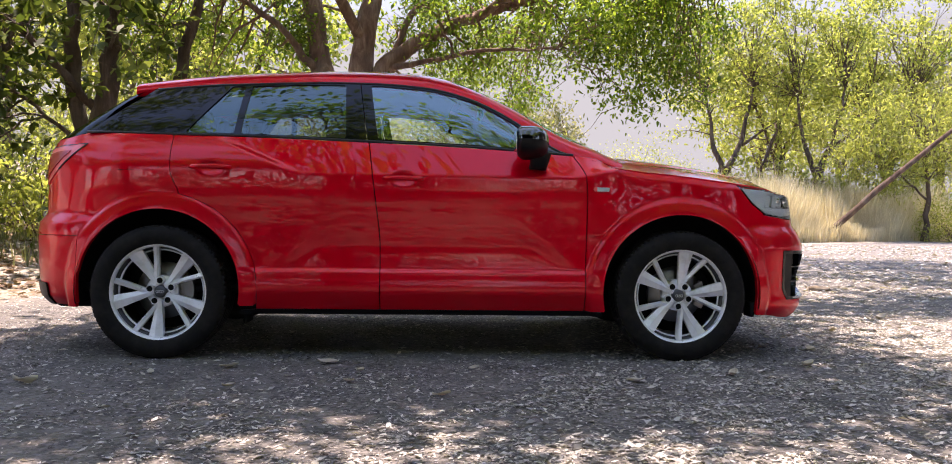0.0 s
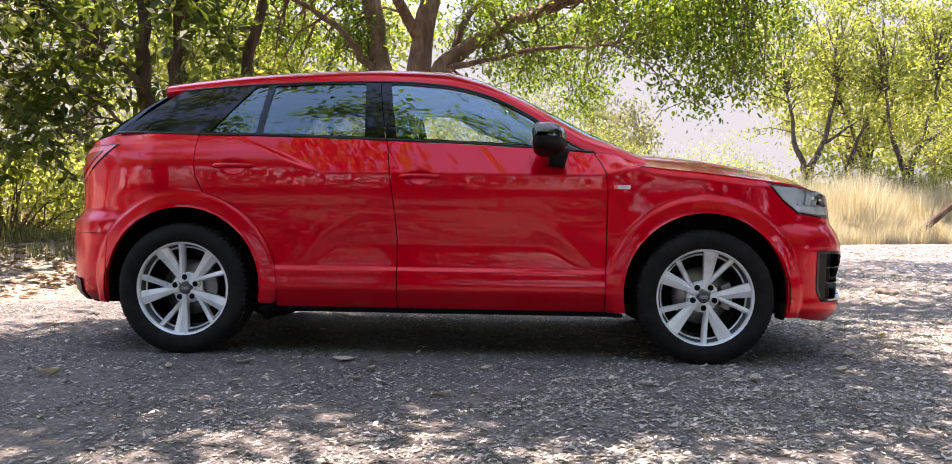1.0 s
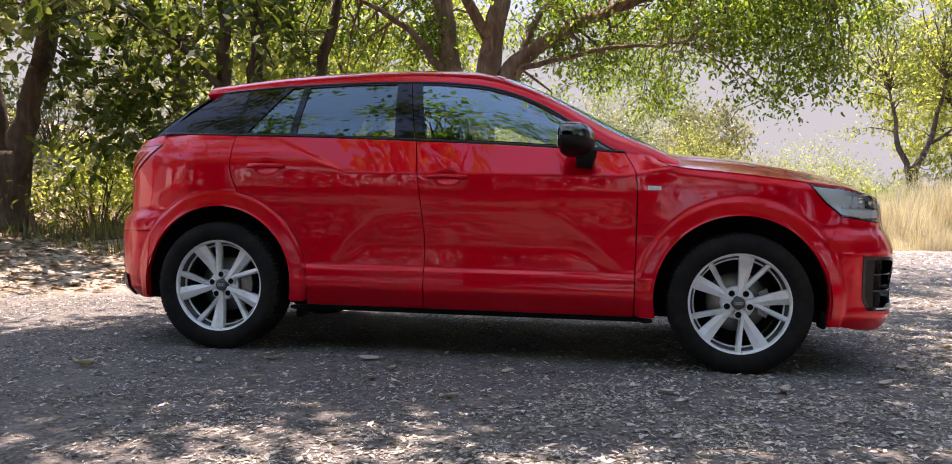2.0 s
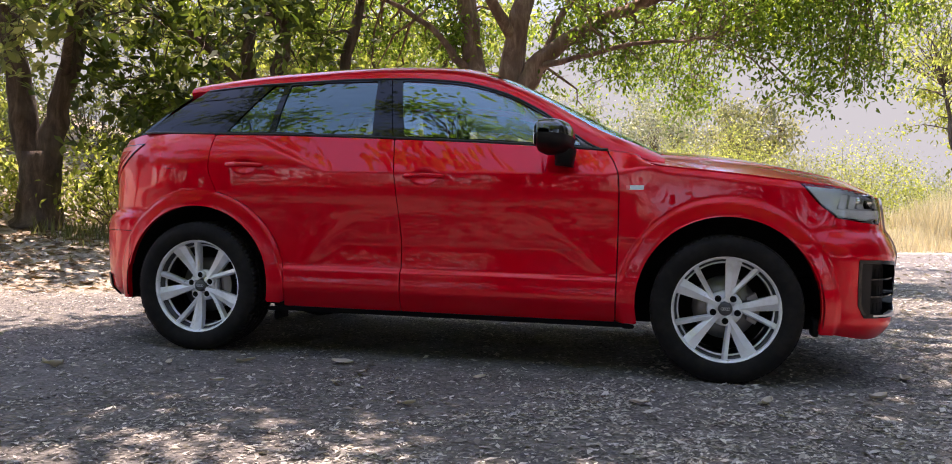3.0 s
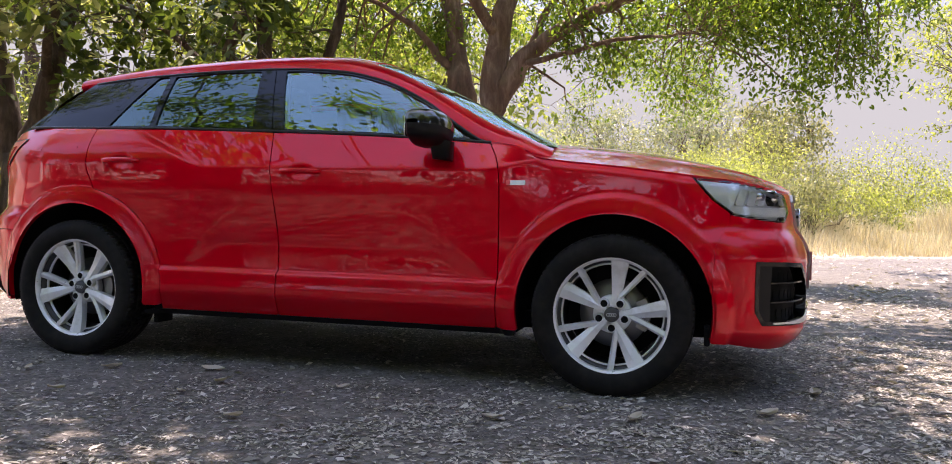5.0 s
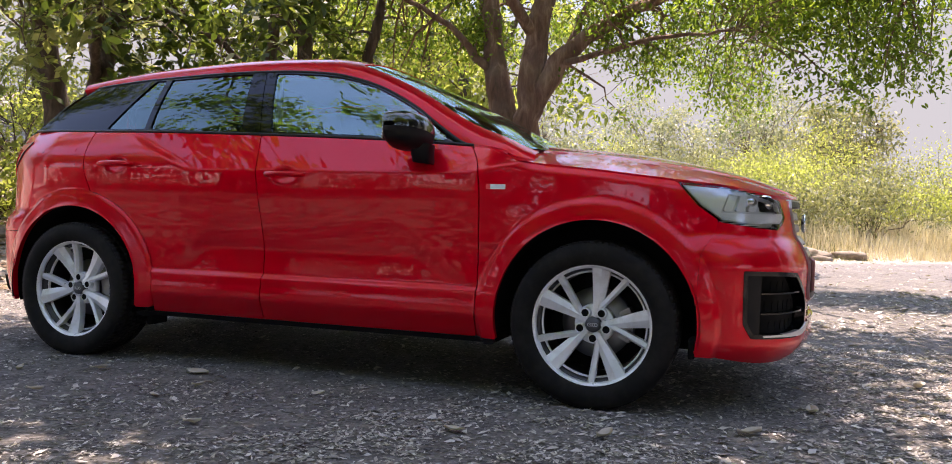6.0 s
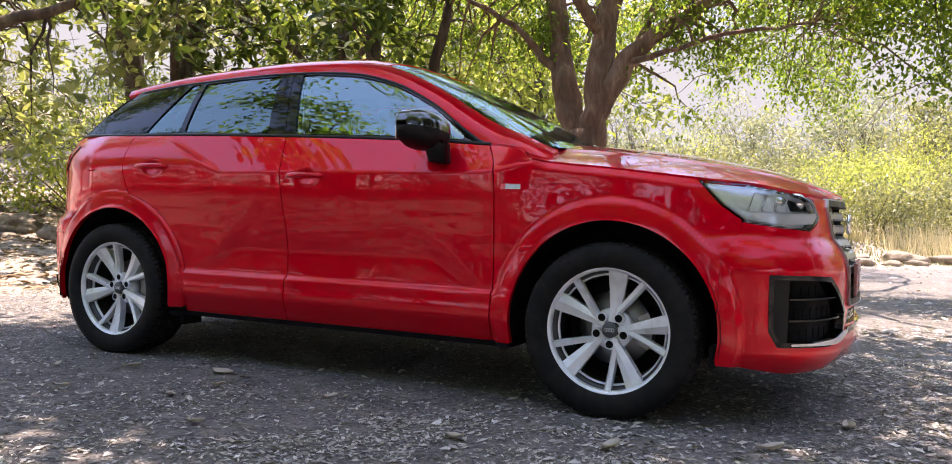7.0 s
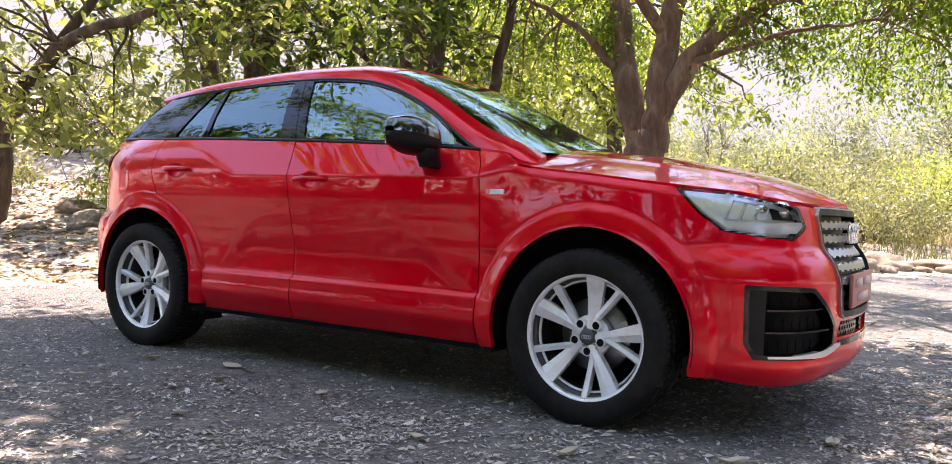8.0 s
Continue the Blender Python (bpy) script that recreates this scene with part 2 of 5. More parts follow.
def sheet(inside, place, u0, u1, v0, v1, step, depth=0.0):
    """A curved panel: the part of the surface place(u, v, deep) where inside(u, v) > 0, with its edges turned in by depth."""
    nu, nv = max(2, int(round((u1 - u0) / step))), max(2, int(round((v1 - v0) / step)))
    us = [u0 + (u1 - u0) * i / nu for i in range(nu + 1)]
    vs = [v0 + (v1 - v0) * j / nv for j in range(nv + 1)]
    val = [[inside(u, v) for v in vs] for u in us]
    at, uv, faces = {}, [], []

    def vert(key, u, v):
        if key not in at:
            at[key] = len(uv)
            uv.append((u, v))
        return at[key]
    for i in range(nu):
        for j in range(nv):
            corners = ((i, j), (i + 1, j), (i + 1, j + 1), (i, j + 1))
            w = [val[a][b] for a, b in corners]
            if max(w) <= 0:
                continue
            face = []
            for k in range(4):
                (a, b), (c, d) = corners[k], corners[(k + 1) % 4]
                if w[k] > 0:
                    face.append(vert((a, b), us[a], vs[b]))
                l = (k + 1) % 4
                if (w[k] > 0) != (w[l] > 0):
                    s = w[k] / (w[k] - w[l])
                    s = min(0.97, max(0.03, s))
                    key = (a, b, c, d) if (a, b) < (c, d) else (c, d, a, b)
                    face.append(vert(key, us[a] + (us[c] - us[a]) * s, vs[b] + (vs[d] - vs[b]) * s))
            if len(face) > 2:
                faces.append(tuple(face))
    verts = [place(u, v, 0.0) for u, v in uv]
    if depth:
        seen = {}
        for q in faces:
            for a, b in zip(q, q[1:] + q[:1]):
                seen[(a, b)] = 1
        rim = {}
        for a, b in list(seen):
            if (b, a) not in seen:
                ids = []
                for k, dp in ((a, 0.0), (b, 0.0), (b, depth), (a, depth)):
                    key = (k, dp > 0)
                    if key not in rim:
                        rim[key] = len(verts)
                        verts.append(place(uv[k][0], uv[k][1], dp))
                    ids.append(rim[key])
                faces.append((ids[1], ids[0], ids[3], ids[2]))
    return verts, faces


def poly(points):
    """Distance to the border of a polygon, positive inside."""
    n = len(points)

    def f(x, y):
        best, wind = 1e9, False
        for i in range(n):
            ax, ay = points[i]
            bx, by = points[(i + 1) % n]
            dx, dy = bx - ax, by - ay
            s = min(1, max(0, ((x - ax) * dx + (y - ay) * dy) / (dx * dx + dy * dy)))
            best = min(best, math.hypot(x - ax - s * dx, y - ay - s * dy))
            if (ay > y) != (by > y) and x < ax + (y - ay) * dx / dy:
                wind = not wind
        return best if wind else -best
    return f


# ---- the car's surfaces ----
def curve(keys):
    """A smooth one-dimensional curve through (position, value) keys."""
    xs, ys = [k[0] for k in keys], [k[1] for k in keys]
    n = len(xs)
    d = [(ys[i + 1] - ys[i]) / (xs[i + 1] - xs[i]) for i in range(n - 1)]
    m = [d[0]] + [0.0 if d[i - 1] * d[i] <= 0 else 2 * d[i - 1] * d[i] / (d[i - 1] + d[i]) for i in range(1, n - 1)] + [d[-1]]

    def f(x):
        if x <= xs[0]:
            return ys[0]
        if x >= xs[-1]:
            return ys[-1]
        i = 0
        while x > xs[i + 1]:
            i += 1
        h = xs[i + 1] - xs[i]
        s = (x - xs[i]) / h
        return (ys[i] * (1 + 2 * s) * (1 - s) ** 2 + ys[i + 1] * s * s * (3 - 2 * s)
                + h * (m[i] * s * (1 - s) ** 2 - m[i + 1] * s * s * (1 - s)))
    return f


def smooth(a, b, x):
    s = min(1.0, max(0.0, (x - a) / (b - a)))
    return s * s * (3 - 2 * s)


# plan of the right side, from the tail's middle to the nose's middle
PLAN = [(-2.065, 0), (-2.06, -0.2), (-2.045, -0.42), (-2.0, -0.61), (-1.90, -0.74), (-1.75, -0.825), (-1.55, -0.858), (-1.3, -0.866),
        (-0.9, -0.858), (-0.4, -0.856), (0, -0.856), (0.4, -0.857), (0.85, -0.860), (1.3, -0.866), (1.5, -0.858), (1.67, -0.840),
        (1.835, -0.795), (1.985, -0.685), (2.065, -0.52), (2.103, -0.33), (2.126, -0.15), (2.132, 0)]


def make_plan():
    pts = []
    n = len(PLAN)
    for i in range(n - 1):
        p0 = PLAN[i - 1] if i else (PLAN[1][0], -PLAN[1][1])
        p3 = PLAN[i + 2] if i + 2 < n else (PLAN[n - 2][0], -PLAN[n - 2][1])
        p1, p2 = PLAN[i], PLAN[i + 1]
        for k in range(12):
            s = k / 12
            pts.append(tuple(0.5 * (2 * p1[a] + (p2[a] - p0[a]) * s + (2 * p0[a] - 5 * p1[a] + 4 * p2[a] - p3[a]) * s * s
                                    + (3 * p1[a] - p0[a] - 3 * p2[a] + p3[a]) * s ** 3) for a in (0, 1)))
    pts.append(PLAN[-1])
    us = [0.0]
    for a, b in zip(pts, pts[1:]):
        us.append(us[-1] + math.hypot(b[0] - a[0], b[1] - a[1]))
    j = min(range(len(pts)), key=lambda i: abs(pts[i][0]) + (9 if pts[i][1] > -0.5 else 0))
    off = us[j] - pts[j][0]
    return [u - off for u in us], pts


PLAN_U, PLAN_P = make_plan()
U_TAIL, U_NOSE = PLAN_U[0], PLAN_U[-1]


def plan(u):
    """Place and inward normal of the plan curve at u."""
    u = min(max(u, U_TAIL), U_NOSE)
    lo, hi = 0, len(PLAN_U) - 1
    while hi - lo > 1:
        mid = (lo + hi) // 2
        if PLAN_U[mid] <= u:
            lo = mid
        else:
            hi = mid
    s = (u - PLAN_U[lo]) / (PLAN_U[hi] - PLAN_U[lo])

    def tangent(i):
        a, b = PLAN_P[max(i - 1, 0)], PLAN_P[min(i + 1, len(PLAN_P) - 1)]
        return b[0] - a[0], b[1] - a[1]
    a, b = PLAN_P[lo], PLAN_P[hi]
    ta, tb = tangent(lo), tangent(hi)
    tx, ty = ta[0] * (1 - s) + tb[0] * s, ta[1] * (1 - s) + tb[1] * s
    if lo == 0:
        tx, ty = tx * s, -1 + s * (1 + ty)
    if hi == len(PLAN_P) - 1:
        tx, ty = tx * (1 - s), ty * (1 - s) + s
    l = math.hypot(tx, ty)
    return a[0] + (b[0] - a[0]) * s, a[1] + (b[1] - a[1]) * s, -ty / l, tx / l


belt = curve([(-1.95, 1.118), (-1.70, 1.119), (-1.235, 1.111), (-0.93, 1.107), (-0.30, 1.089), (0.25, 1.067), (0.75, 1.035), (0.95, 1.020)])
belt_half = curve([(-2.05, 0.66), (-1.9, 0.69), (-1.5, 0.745), (-0.9, 0.772), (0, 0.772), (0.5, 0.766), (0.8, 0.760), (0.95, 0.75)])
top_line = curve([(-2.75, 1.075), (-2.2, 1.082), (-1.9, 1.095), (-1.70, 1.119), (-1.235, 1.111), (-0.93, 1.107), (-0.30, 1.089), (0.25, 1.067),
                  (0.75, 1.035), (0.87, 1.022), (0.98, 0.968), (1.3, 0.932), (1.606, 0.898), (1.85, 0.879), (2.1, 0.848), (2.33, 0.838), (2.69, 0.842)])
door_in = curve([(0.18, 0.10), (0.235, 0.040), (0.30, 0.008), (0.345, -0.007), (0.37, -0.007), (0.395, -0.003), (0.428, -0.002), (0.436, -0.001), (0.448, 0.018), (0.458, 0.021), (0.555, 0.026), (0.570, 0.0255), (0.585, 0.0235), (0.65, 0.016), (0.75, 0.006), (0.85, -0.002), (0.93, -0.001)])
plain_in = curve([(0.428, -0.002), (0.436, -0.001), (0.448, 0.013), (0.458, 0.015), (0.555, 0.016), (0.65, 0.013), (0.75, 0.006), (0.85, -0.002), (0.93, -0.001)])
nose_in = curve([(0.16, 0.14), (0.20, 0.06), (0.24, 0.022), (0.28, 0.006), (0.34, 0.008), (0.45, 0.006), (0.57, 0.0), (0.62, 0.012), (0.66, 0.032),
                 (0.685, 0.050), (0.70, 0.056), (0.74, 0.062), (0.82, 0.075), (0.88, 0.095), (0.95, 0.14)])
tail_in = curve([(0.20, 0.12), (0.26, 0.05), (0.30, 0.022), (0.45, 0.004), (0.60, 0.0), (0.66, 0.008), (0.72, 0.045), (0.76, 0.046), (0.93, 0.052),
                 (1.0, 0.062), (1.06, 0.085), (1.12, 0.12)])
ARCH = 0.396
HANDLES = ((-1.048, 0.943), (-0.103, 0.899))
WHEEL_Z = 0.328


def body_in(u, z):
    """How far the skin lies inside the plan curve."""
    top = top_line(u)
    side = door_in(z)
    if z > 0.437:
        hollow = smooth(-0.03, 0.12, 0.64 + (0.565 - z) * 1.2 - u) * smooth(-0.03, 0.12, u + 0.62 + (0.565 - z) * 0.9)
        side = plain_in(z) + (side - plain_in(z)) * hollow
    fend = smooth(0.75, 1.05, u)
    if fend:
        edge = 0.012 + 0.020 * smooth(0.92, 1.06, u) * smooth(0, 1, 1 - min(1, max(0, (top - z) / 0.030)))
        low = door_in(min(z, 0.62)) if z < 0.62 else 0.006 + 0.012 * smooth(0.7, 0.9, z)
        side = side * (1 - fend) + (low + edge - 0.012) * fend
    if z > 0.90 and u < 1.04:
        # the shoulder: a flat facet between two slanting creases, a soft roll behind it
        need = (0.857 - belt_half(u) - 0.006) * smooth(1.04, 0.84, u) + 0.02 * smooth(0.80, 1.0, u)
        low = 0.918 + 0.05 * smooth(0.74, 1.03, u)
        facet = min(1.2, max(0, (z - low) / max(top - low, 0.02)))
        roll = min(1.2, max(0, (z - 0.93) / max(top - 0.93, 0.02))) ** 1.9
        k = smooth(-0.012, 0.012, (u + 0.60) * 0.40 + (z - 0.915) * 0.916)
        side += need * (roll + (facet - roll) * k)
    for hx, hz in HANDLES:
        e = ((u - hx) / 0.068) ** 2 + ((z - hz) / 0.038) ** 2
        if e < 1:
            side += 0.022 * (1 - e) ** 1.2
    f, r = smooth(1.50, 1.80, u), smooth(-1.45, -1.85, u)
    if r > 0:
        side = side * (1 - r) + tail_in(z) * r
    if f > 0:
        side = side * (1 - f) + nose_in(z) * f
    for cx in (-1.3, 1.3):
        d = math.hypot(u - cx, z - 0.343)
        if d < 0.52:
            k = 1 - smooth(0.466, 0.478, d)
            side = side * (1 - 0.75 * k) - k * (0.008 + 0.014 * (1 - smooth(ARCH, 0.468, d)))
    return side


def skin(u, z, deep=0.0):
    x, y, nx, ny = plan(u)
    d = body_in(u, z) + deep
    return x + nx * d, y + ny * d, z


rail_z = curve([(-1.75, 1.30), (-1.60, 1.338), (-1.35, 1.362), (-1.0, 1.387), (-0.41, 1.405), (-0.25, 1.403), (0, 1.386), (0.216, 1.336), (0.436, 1.232),
                (0.60, 1.118), (0.70, 1.057), (0.77, 1.034), (0.86, 1.024), (0.95, 0.992), (1.1, 0.96)])
crown_z = curve([(-1.75, 1.375), (-1.60, 1.408), (-1.36, 1.445), (-0.92, 1.486), (-0.37, 1.508), (-0.05, 1.500), (0.12, 1.472), (0.30, 1.405), (0.5, 1.310), (0.75, 1.180),
                 (0.95, 1.078), (1.1, 1.0)])
rail_half = curve([(-1.75, 0.575), (-1.55, 0.605), (-1.0, 0.640), (-0.4, 0.648), (0.1, 0.645), (0.4, 0.665), (0.6, 0.700), (0.8, 0.735), (1.1, 0.76)])


def canopy(x, v):
    """Roof, pillars and windscreen: v runs across from -1 (right rail) to 1."""
    w = (max(0.0, 1 - v ** 4)) ** 0.5
    return x, v * rail_half(x), rail_z(x) + (crown_z(x) - rail_z(x)) * w


def flank(x, z, deep=0.0):
    """The side glass of the right side."""
    b, t = belt(x), max(rail_z(x), belt(x) + 0.02)
    s = min(1.15, max(-0.2, (z - b) / (t - b)))
    return x, -(belt_half(x) + (rail_half(x) + 0.004 - belt_half(x)) * s) - 0.012 * math.sin(math.pi * min(1, max(0, s))) + deep, z


hood_edge = curve([(0.85, 0.775), (0.95, 0.790), (1.1, 0.821), (1.3, 0.826), (1.45, 0.818), (1.62, 0.780), (1.8, 0.66), (1.95, 0.47), (2.0, 0.36), (2.035, 0.2), (2.05, 0.01)])
hood_edge_z = curve([(0.84, 1.020), (0.98, 0.972), (1.3, 0.937), (1.606, 0.903), (1.8, 0.884), (1.95, 0.856), (2.05, 0.848)])
hood_mid_z = curve([(0.80, 1.086), (0.92, 1.086), (1.05, 1.078), (1.34, 1.050), (1.65, 0.996), (1.85, 0.946), (1.96, 0.904), (2.05, 0.860)])


def hood_skin(x, v):
    w = max(0.0, 1 - abs(v) ** 1.9)
    return x, v * hood_edge(x), hood_edge_z(x) + (hood_mid_z(x) - hood_edge_z(x)) * w


# ---- end of the car's surfaces ----


# ---- the car ----
GAP = 0.0025
gap_b = curve([(0.2, -0.214), (0.30, -0.214), (0.57, -0.216), (0.80, -0.240), (1.12, -0.284)])
gap_r = curve([(0.2, -1.195), (0.80, -1.200), (0.929, -1.244), (1.12, -1.250)])
gap_f = curve([(0.2, 0.815), (0.81, 0.822), (0.92, 0.815), (0.97, 0.796), (1.035, 0.757), (1.1, 0.73)])
LAMP = [(1.612, 0.893), (1.80, 0.880), (1.96, 0.858), (2.155, 0.830), (2.192, 0.765), (2.148, 0.738), (2.10, 0.718), (1.95, 0.726), (1.79, 0.744), (1.70, 0.802)]
INTAKE = [(1.866, 0.562), (2.02, 0.560), (2.155, 0.553), (2.275, 0.475), (2.34, 0.42), (2.33, 0.33), (2.175, 0.300), (1.905, 0.306), (1.872, 0.36)]
GRILLE = [(2.318, 0.832), (2.290, 0.805), (2.333, 0.60), (2.393, 0.452), (2.423, 0.437), (3.2, 0.437), (3.2, 0.832)]
LOWER = [(2.395, 0.420), (2.372, 0.362), (3.2, 0.352), (3.2, 0.420)]
TAIL = [(-1.70, 1.060), (-1.90, 1.052), (-2.06, 1.035), (-2.12, 0.90), (-2.04, 0.852), (-1.94, 0.905)]
FUEL = [(-1.545, 1.062), (-1.32, 1.058), (-1.30, 0.935), (-1.35, 0.925), (-1.51, 0.930), (-1.53, 0.95)]
lamp_in, intake_in, grille_in, lower_in, tail_in_p, fuel_in = map(poly, (LAMP, INTAKE, GRILLE, LOWER, TAIL, FUEL))
SEAM_F = curve([(0.2, 1.688), (0.42, 1.690), (0.60, 1.70), (0.745, 1.775), (0.9, 1.775)])


def arch(u, z, r=ARCH):
    return min(math.hypot(u - 1.3, z - 0.343), math.hypot(u + 1.3, z - 0.343)) - r


def on_skin(proud):
    return lambda u, z, deep: skin(u, z, deep - proud)


def both(shape):
    return join(shape, flip(shape))


car = tagged(new("car"), "glossy red compact crossover car parked on a gravel lane", "car")


def panel(name, inside, span, mat=None, depth=0.022, step=0.0125, proud=0.0, label="", parent=None, mirror=True, pair=True):
    """A body panel of each side as a part of its own (pair), or one part across the middle."""
    shape = sheet(inside, on_skin(proud), *span, step, depth)
    made = []
    if pair:
        made.append(part(name, shape, mat or RED, parent or car, label))
        if mirror:
            made.append(part(name, flip(shape), mat or RED, parent or car, label))
    else:
        made.append(part(name, both(shape), mat or RED, parent or car, label))
    return made


front_doors = panel("front_door", lambda u, z: min(u - gap_b(z) - GAP, gap_f(z) - GAP - u, z - 0.246, top_line(u) - 0.004 - z), (-0.3, 0.84, 0.24, 1.11), label="red front door", step=0.0085)
rear_doors = panel("rear_door", lambda u, z: min(gap_b(z) - GAP - u, u - gap_r(z) - GAP, z - 0.246, top_line(u) - 0.004 - z, math.hypot(u + 1.3, z - 0.343) - 0.480),
                   (-1.27, -0.2, 0.24, 1.13), label="red rear door", step=0.0085)
panel("front_fender", lambda u, z: min(u - gap_f(z) - GAP, SEAM_F(z) - 0.0004 - u, z - 0.246, top_line(u) - 0.003 - z, arch(u, z), -lamp_in(u, z) - 0.003),
      (0.72, 1.80, 0.24, 1.05))
panel("rear_quarter", lambda u, z: min(max(gap_r(z) - GAP - u, 0.477 - math.hypot(u + 1.3, z - 0.343)), u + 1.995, max(z - 0.603, min(u + 1.70, z - 0.264)), top_line(u) - 0.002 - z, arch(u, z),
                                       -tail_in_p(u, z) - 0.002, abs(fuel_in(u, z)) - 0.0018), (-2.01, -0.79, 0.25, 1.13))
panel("front_bumper", lambda u, z: min(u - SEAM_F(z) - 0.0004, z - 0.205 - 0.03 * smooth(2.0, 1.69, u), top_line(u) - 0.003 - z, arch(u, z), -lamp_in(u, z) - 0.003, -intake_in(u, z), -grille_in(u, z), -lower_in(u, z)),
      (1.62, U_NOSE, 0.19, 0.90), pair=False)
panel("rear_bumper", lambda u, z: min(0.600 - z, -1.703 - u + 0.0, z - 0.25, arch(u, z)), (U_TAIL, -1.62, 0.24, 0.61), pair=False)
panel("tailgate", lambda u, z: min(-1.998 - u, z - 0.604, top_line(u) - 0.002 - z, -tail_in_p(u, z) - 0.002), (U_TAIL, -1.98, 0.59, 1.12), pair=False)
panel("tail_lamp", lambda u, z: tail_in_p(u, z), (-2.15, -1.67, 0.83, 1.08), LAMP_RED, 0.03, 0.0125, 0.004, "red tail lamp")
panel("tail_lamp_rim", lambda u, z: min(tail_in_p(u, z) + 0.003, 0.002 - tail_in_p(u, z), z - 0.93), (-2.16, -1.67, 0.83, 1.09), TRIM, 0.010, 0.005, 0.005, "dark upper lamp rim")
panel("tail_lamp_core", lambda u, z: tail_in_p(u, z) - 0.028, (-2.15, -1.67, 0.83, 1.08), Mat("dark_red_lens", (0.50, 0.004, 0.010), 0.2).m, 0.006, 0.008, 0.008, "deep red lamp core")
panel("sill_trim", lambda u, z: min(0.244 - z, z - 0.218, u + 0.905, 0.905 - u), (-0.92, 0.92, 0.19, 0.30), BLACK, 0.03, 0.02, -0.004, "black sill trim")
# black underlay added to keep panel gaps dark; also the doors' inner side
panel("inner_shell", lambda u, z: min(z - 0.24, top_line(u) - 0.012 - z, arch(u, z, 0.43), 1.62 - u, u + 2.0), (-2.0, 1.64, 0.22, 1.13), LINER, 0.0, 0.03, -0.03, "black inner body shell, added to darken the panel gaps")

# wheel housings and underbody
for cx in (-1.3, 1.3):
    for sgn in (-1, 1):
        prof = []
        for k in range(25):
            a = math.pi * (-0.06 + 1.12 * k / 24)
            prof.append((cx + 0.410 * math.cos(a), 0.343 + 0.410 * math.sin(a)))
        v, f = [], []
        for y in (0.862, 0.80, 0.55):
            v += [(x, sgn * y, z) for x, z in prof]
        v += [(cx, sgn * 0.55, 0.30)]
        for r in range(2):
            for k in range(24):
                q = (r * 25 + k, r * 25 + k + 1, (r + 1) * 25 + k + 1, (r + 1) * 25 + k)
                f.append(q)
        f += [(50 + k, 51 + k, 75) for k in range(24)]
        part("wheel_housing", (v, f), LINER, car, "black wheel housing")
part("underbody", join(box(-1.9, 1.72, -0.62, 0.62, 0.225, 0.30, 0.02), box(-0.88, 0.88, -0.76, 0.76, 0.21, 0.28, 0.02)), LINER, car, "dark underbody")
for sgn in (-1, 1):
    part("mud_flap", box(1.665, 1.69, sgn * 0.77 - 0.07, sgn * 0.77 + 0.03, 0.222, 0.30, 0.01), LINER, car, "black rubber spoiler flap")
    part("rear_mud_flap", box(-0.90, -0.875, sgn * 0.74 - 0.06, sgn * 0.74 + 0.06, 0.17, 0.28, 0.008), LINER, car, "black rubber flap")
part("exhaust_box", box(-1.75, -1.45, -0.45, 0.45, 0.19, 0.28, 0.04), STEEL, car, "grey exhaust box")
part("rear_skirt", both(sheet(lambda u, z: min(0.36 - z, z - 0.245, -1.93 - u), on_skin(0.010), U_TAIL, -1.85, 0.24, 0.40, 0.0125, 0.02)), BLACK, car, "black rear skirt")

# roof, pillars and windscreen
SCREEN_V = 0.885


def header(v):
    return 0.17 - 0.05 * v * v


def on_canopy(proud):
    def f(x, v, deep):
        a = canopy(x, v)
        return a[0], a[1] * (1 - (deep - proud) * 0.8), a[2] - (deep - proud)
    return f


part("roof", sheet(lambda x, v: max(min(x + 1.50, header(v) - x), min(abs(v) - SCREEN_V - 0.004, x + 1.50, 1.02 - x)), on_canopy(0.0), -1.63, 1.06, -1.0, 1.0, 0.022, 0.03), RED, car, "red roof with pillars and spoiler lip")
part("windscreen", sheet(lambda x, v: min(x - header(v) - 0.004, SCREEN_V - abs(v), 1.06 - 0.10 * v * v - x), on_canopy(-0.003), 0.08, 1.08, -0.9, 0.9, 0.03), GLASS, car, "tinted windscreen reflecting the trees")
part("windscreen_band", sheet(lambda x, v: min(x - header(v) - 0.003, SCREEN_V - abs(v) + 0.004, 1.06 - 0.10 * v * v - x, max(abs(v) - SCREEN_V + 0.055, header(v) + 0.05 - x, x - 1.02 + 0.10 * v * v)),
                              on_canopy(-0.006), 0.08, 1.08, -0.9, 0.9, 0.018), GLOSS, car, "black windscreen border")
part("headliner", sheet(lambda x, v: min(x + 1.5, header(v) - x), on_canopy(-0.035), -1.52, 0.2, -0.96, 0.96, 0.06), LINER, car, "dark headliner")
v, f = [], []
for i in range(25):
    a = i / 24
    u = U_TAIL + (-1.70 - U_TAIL) * a
    p, q = Vector(skin(u, top_line(u))), Vector(canopy(-1.44, -a * 0.985)) - Vector((0, 0, 0.022))
    v += [tuple(p.lerp(q, k / 6) + Vector((-0.02 * math.sin(math.pi * k / 6), 0, 0.012 * math.sin(math.pi * k / 6)))) for k in range(7)]
for i in range(24):
    for k in range(6):
        f.append((i * 7 + k, (i + 1) * 7 + k, (i + 1) * 7 + k + 1, i * 7 + k + 1))
part("rear_window", both((v, f)), glass_material("rear_glass", (0.04, 0.04, 0.045), 1.4, (0.35, 0.4, 0.42)), car, "dark rear window")


# side windows
def on_flank(proud):
    return lambda x, z, deep: flank(x, z, deep - proud)


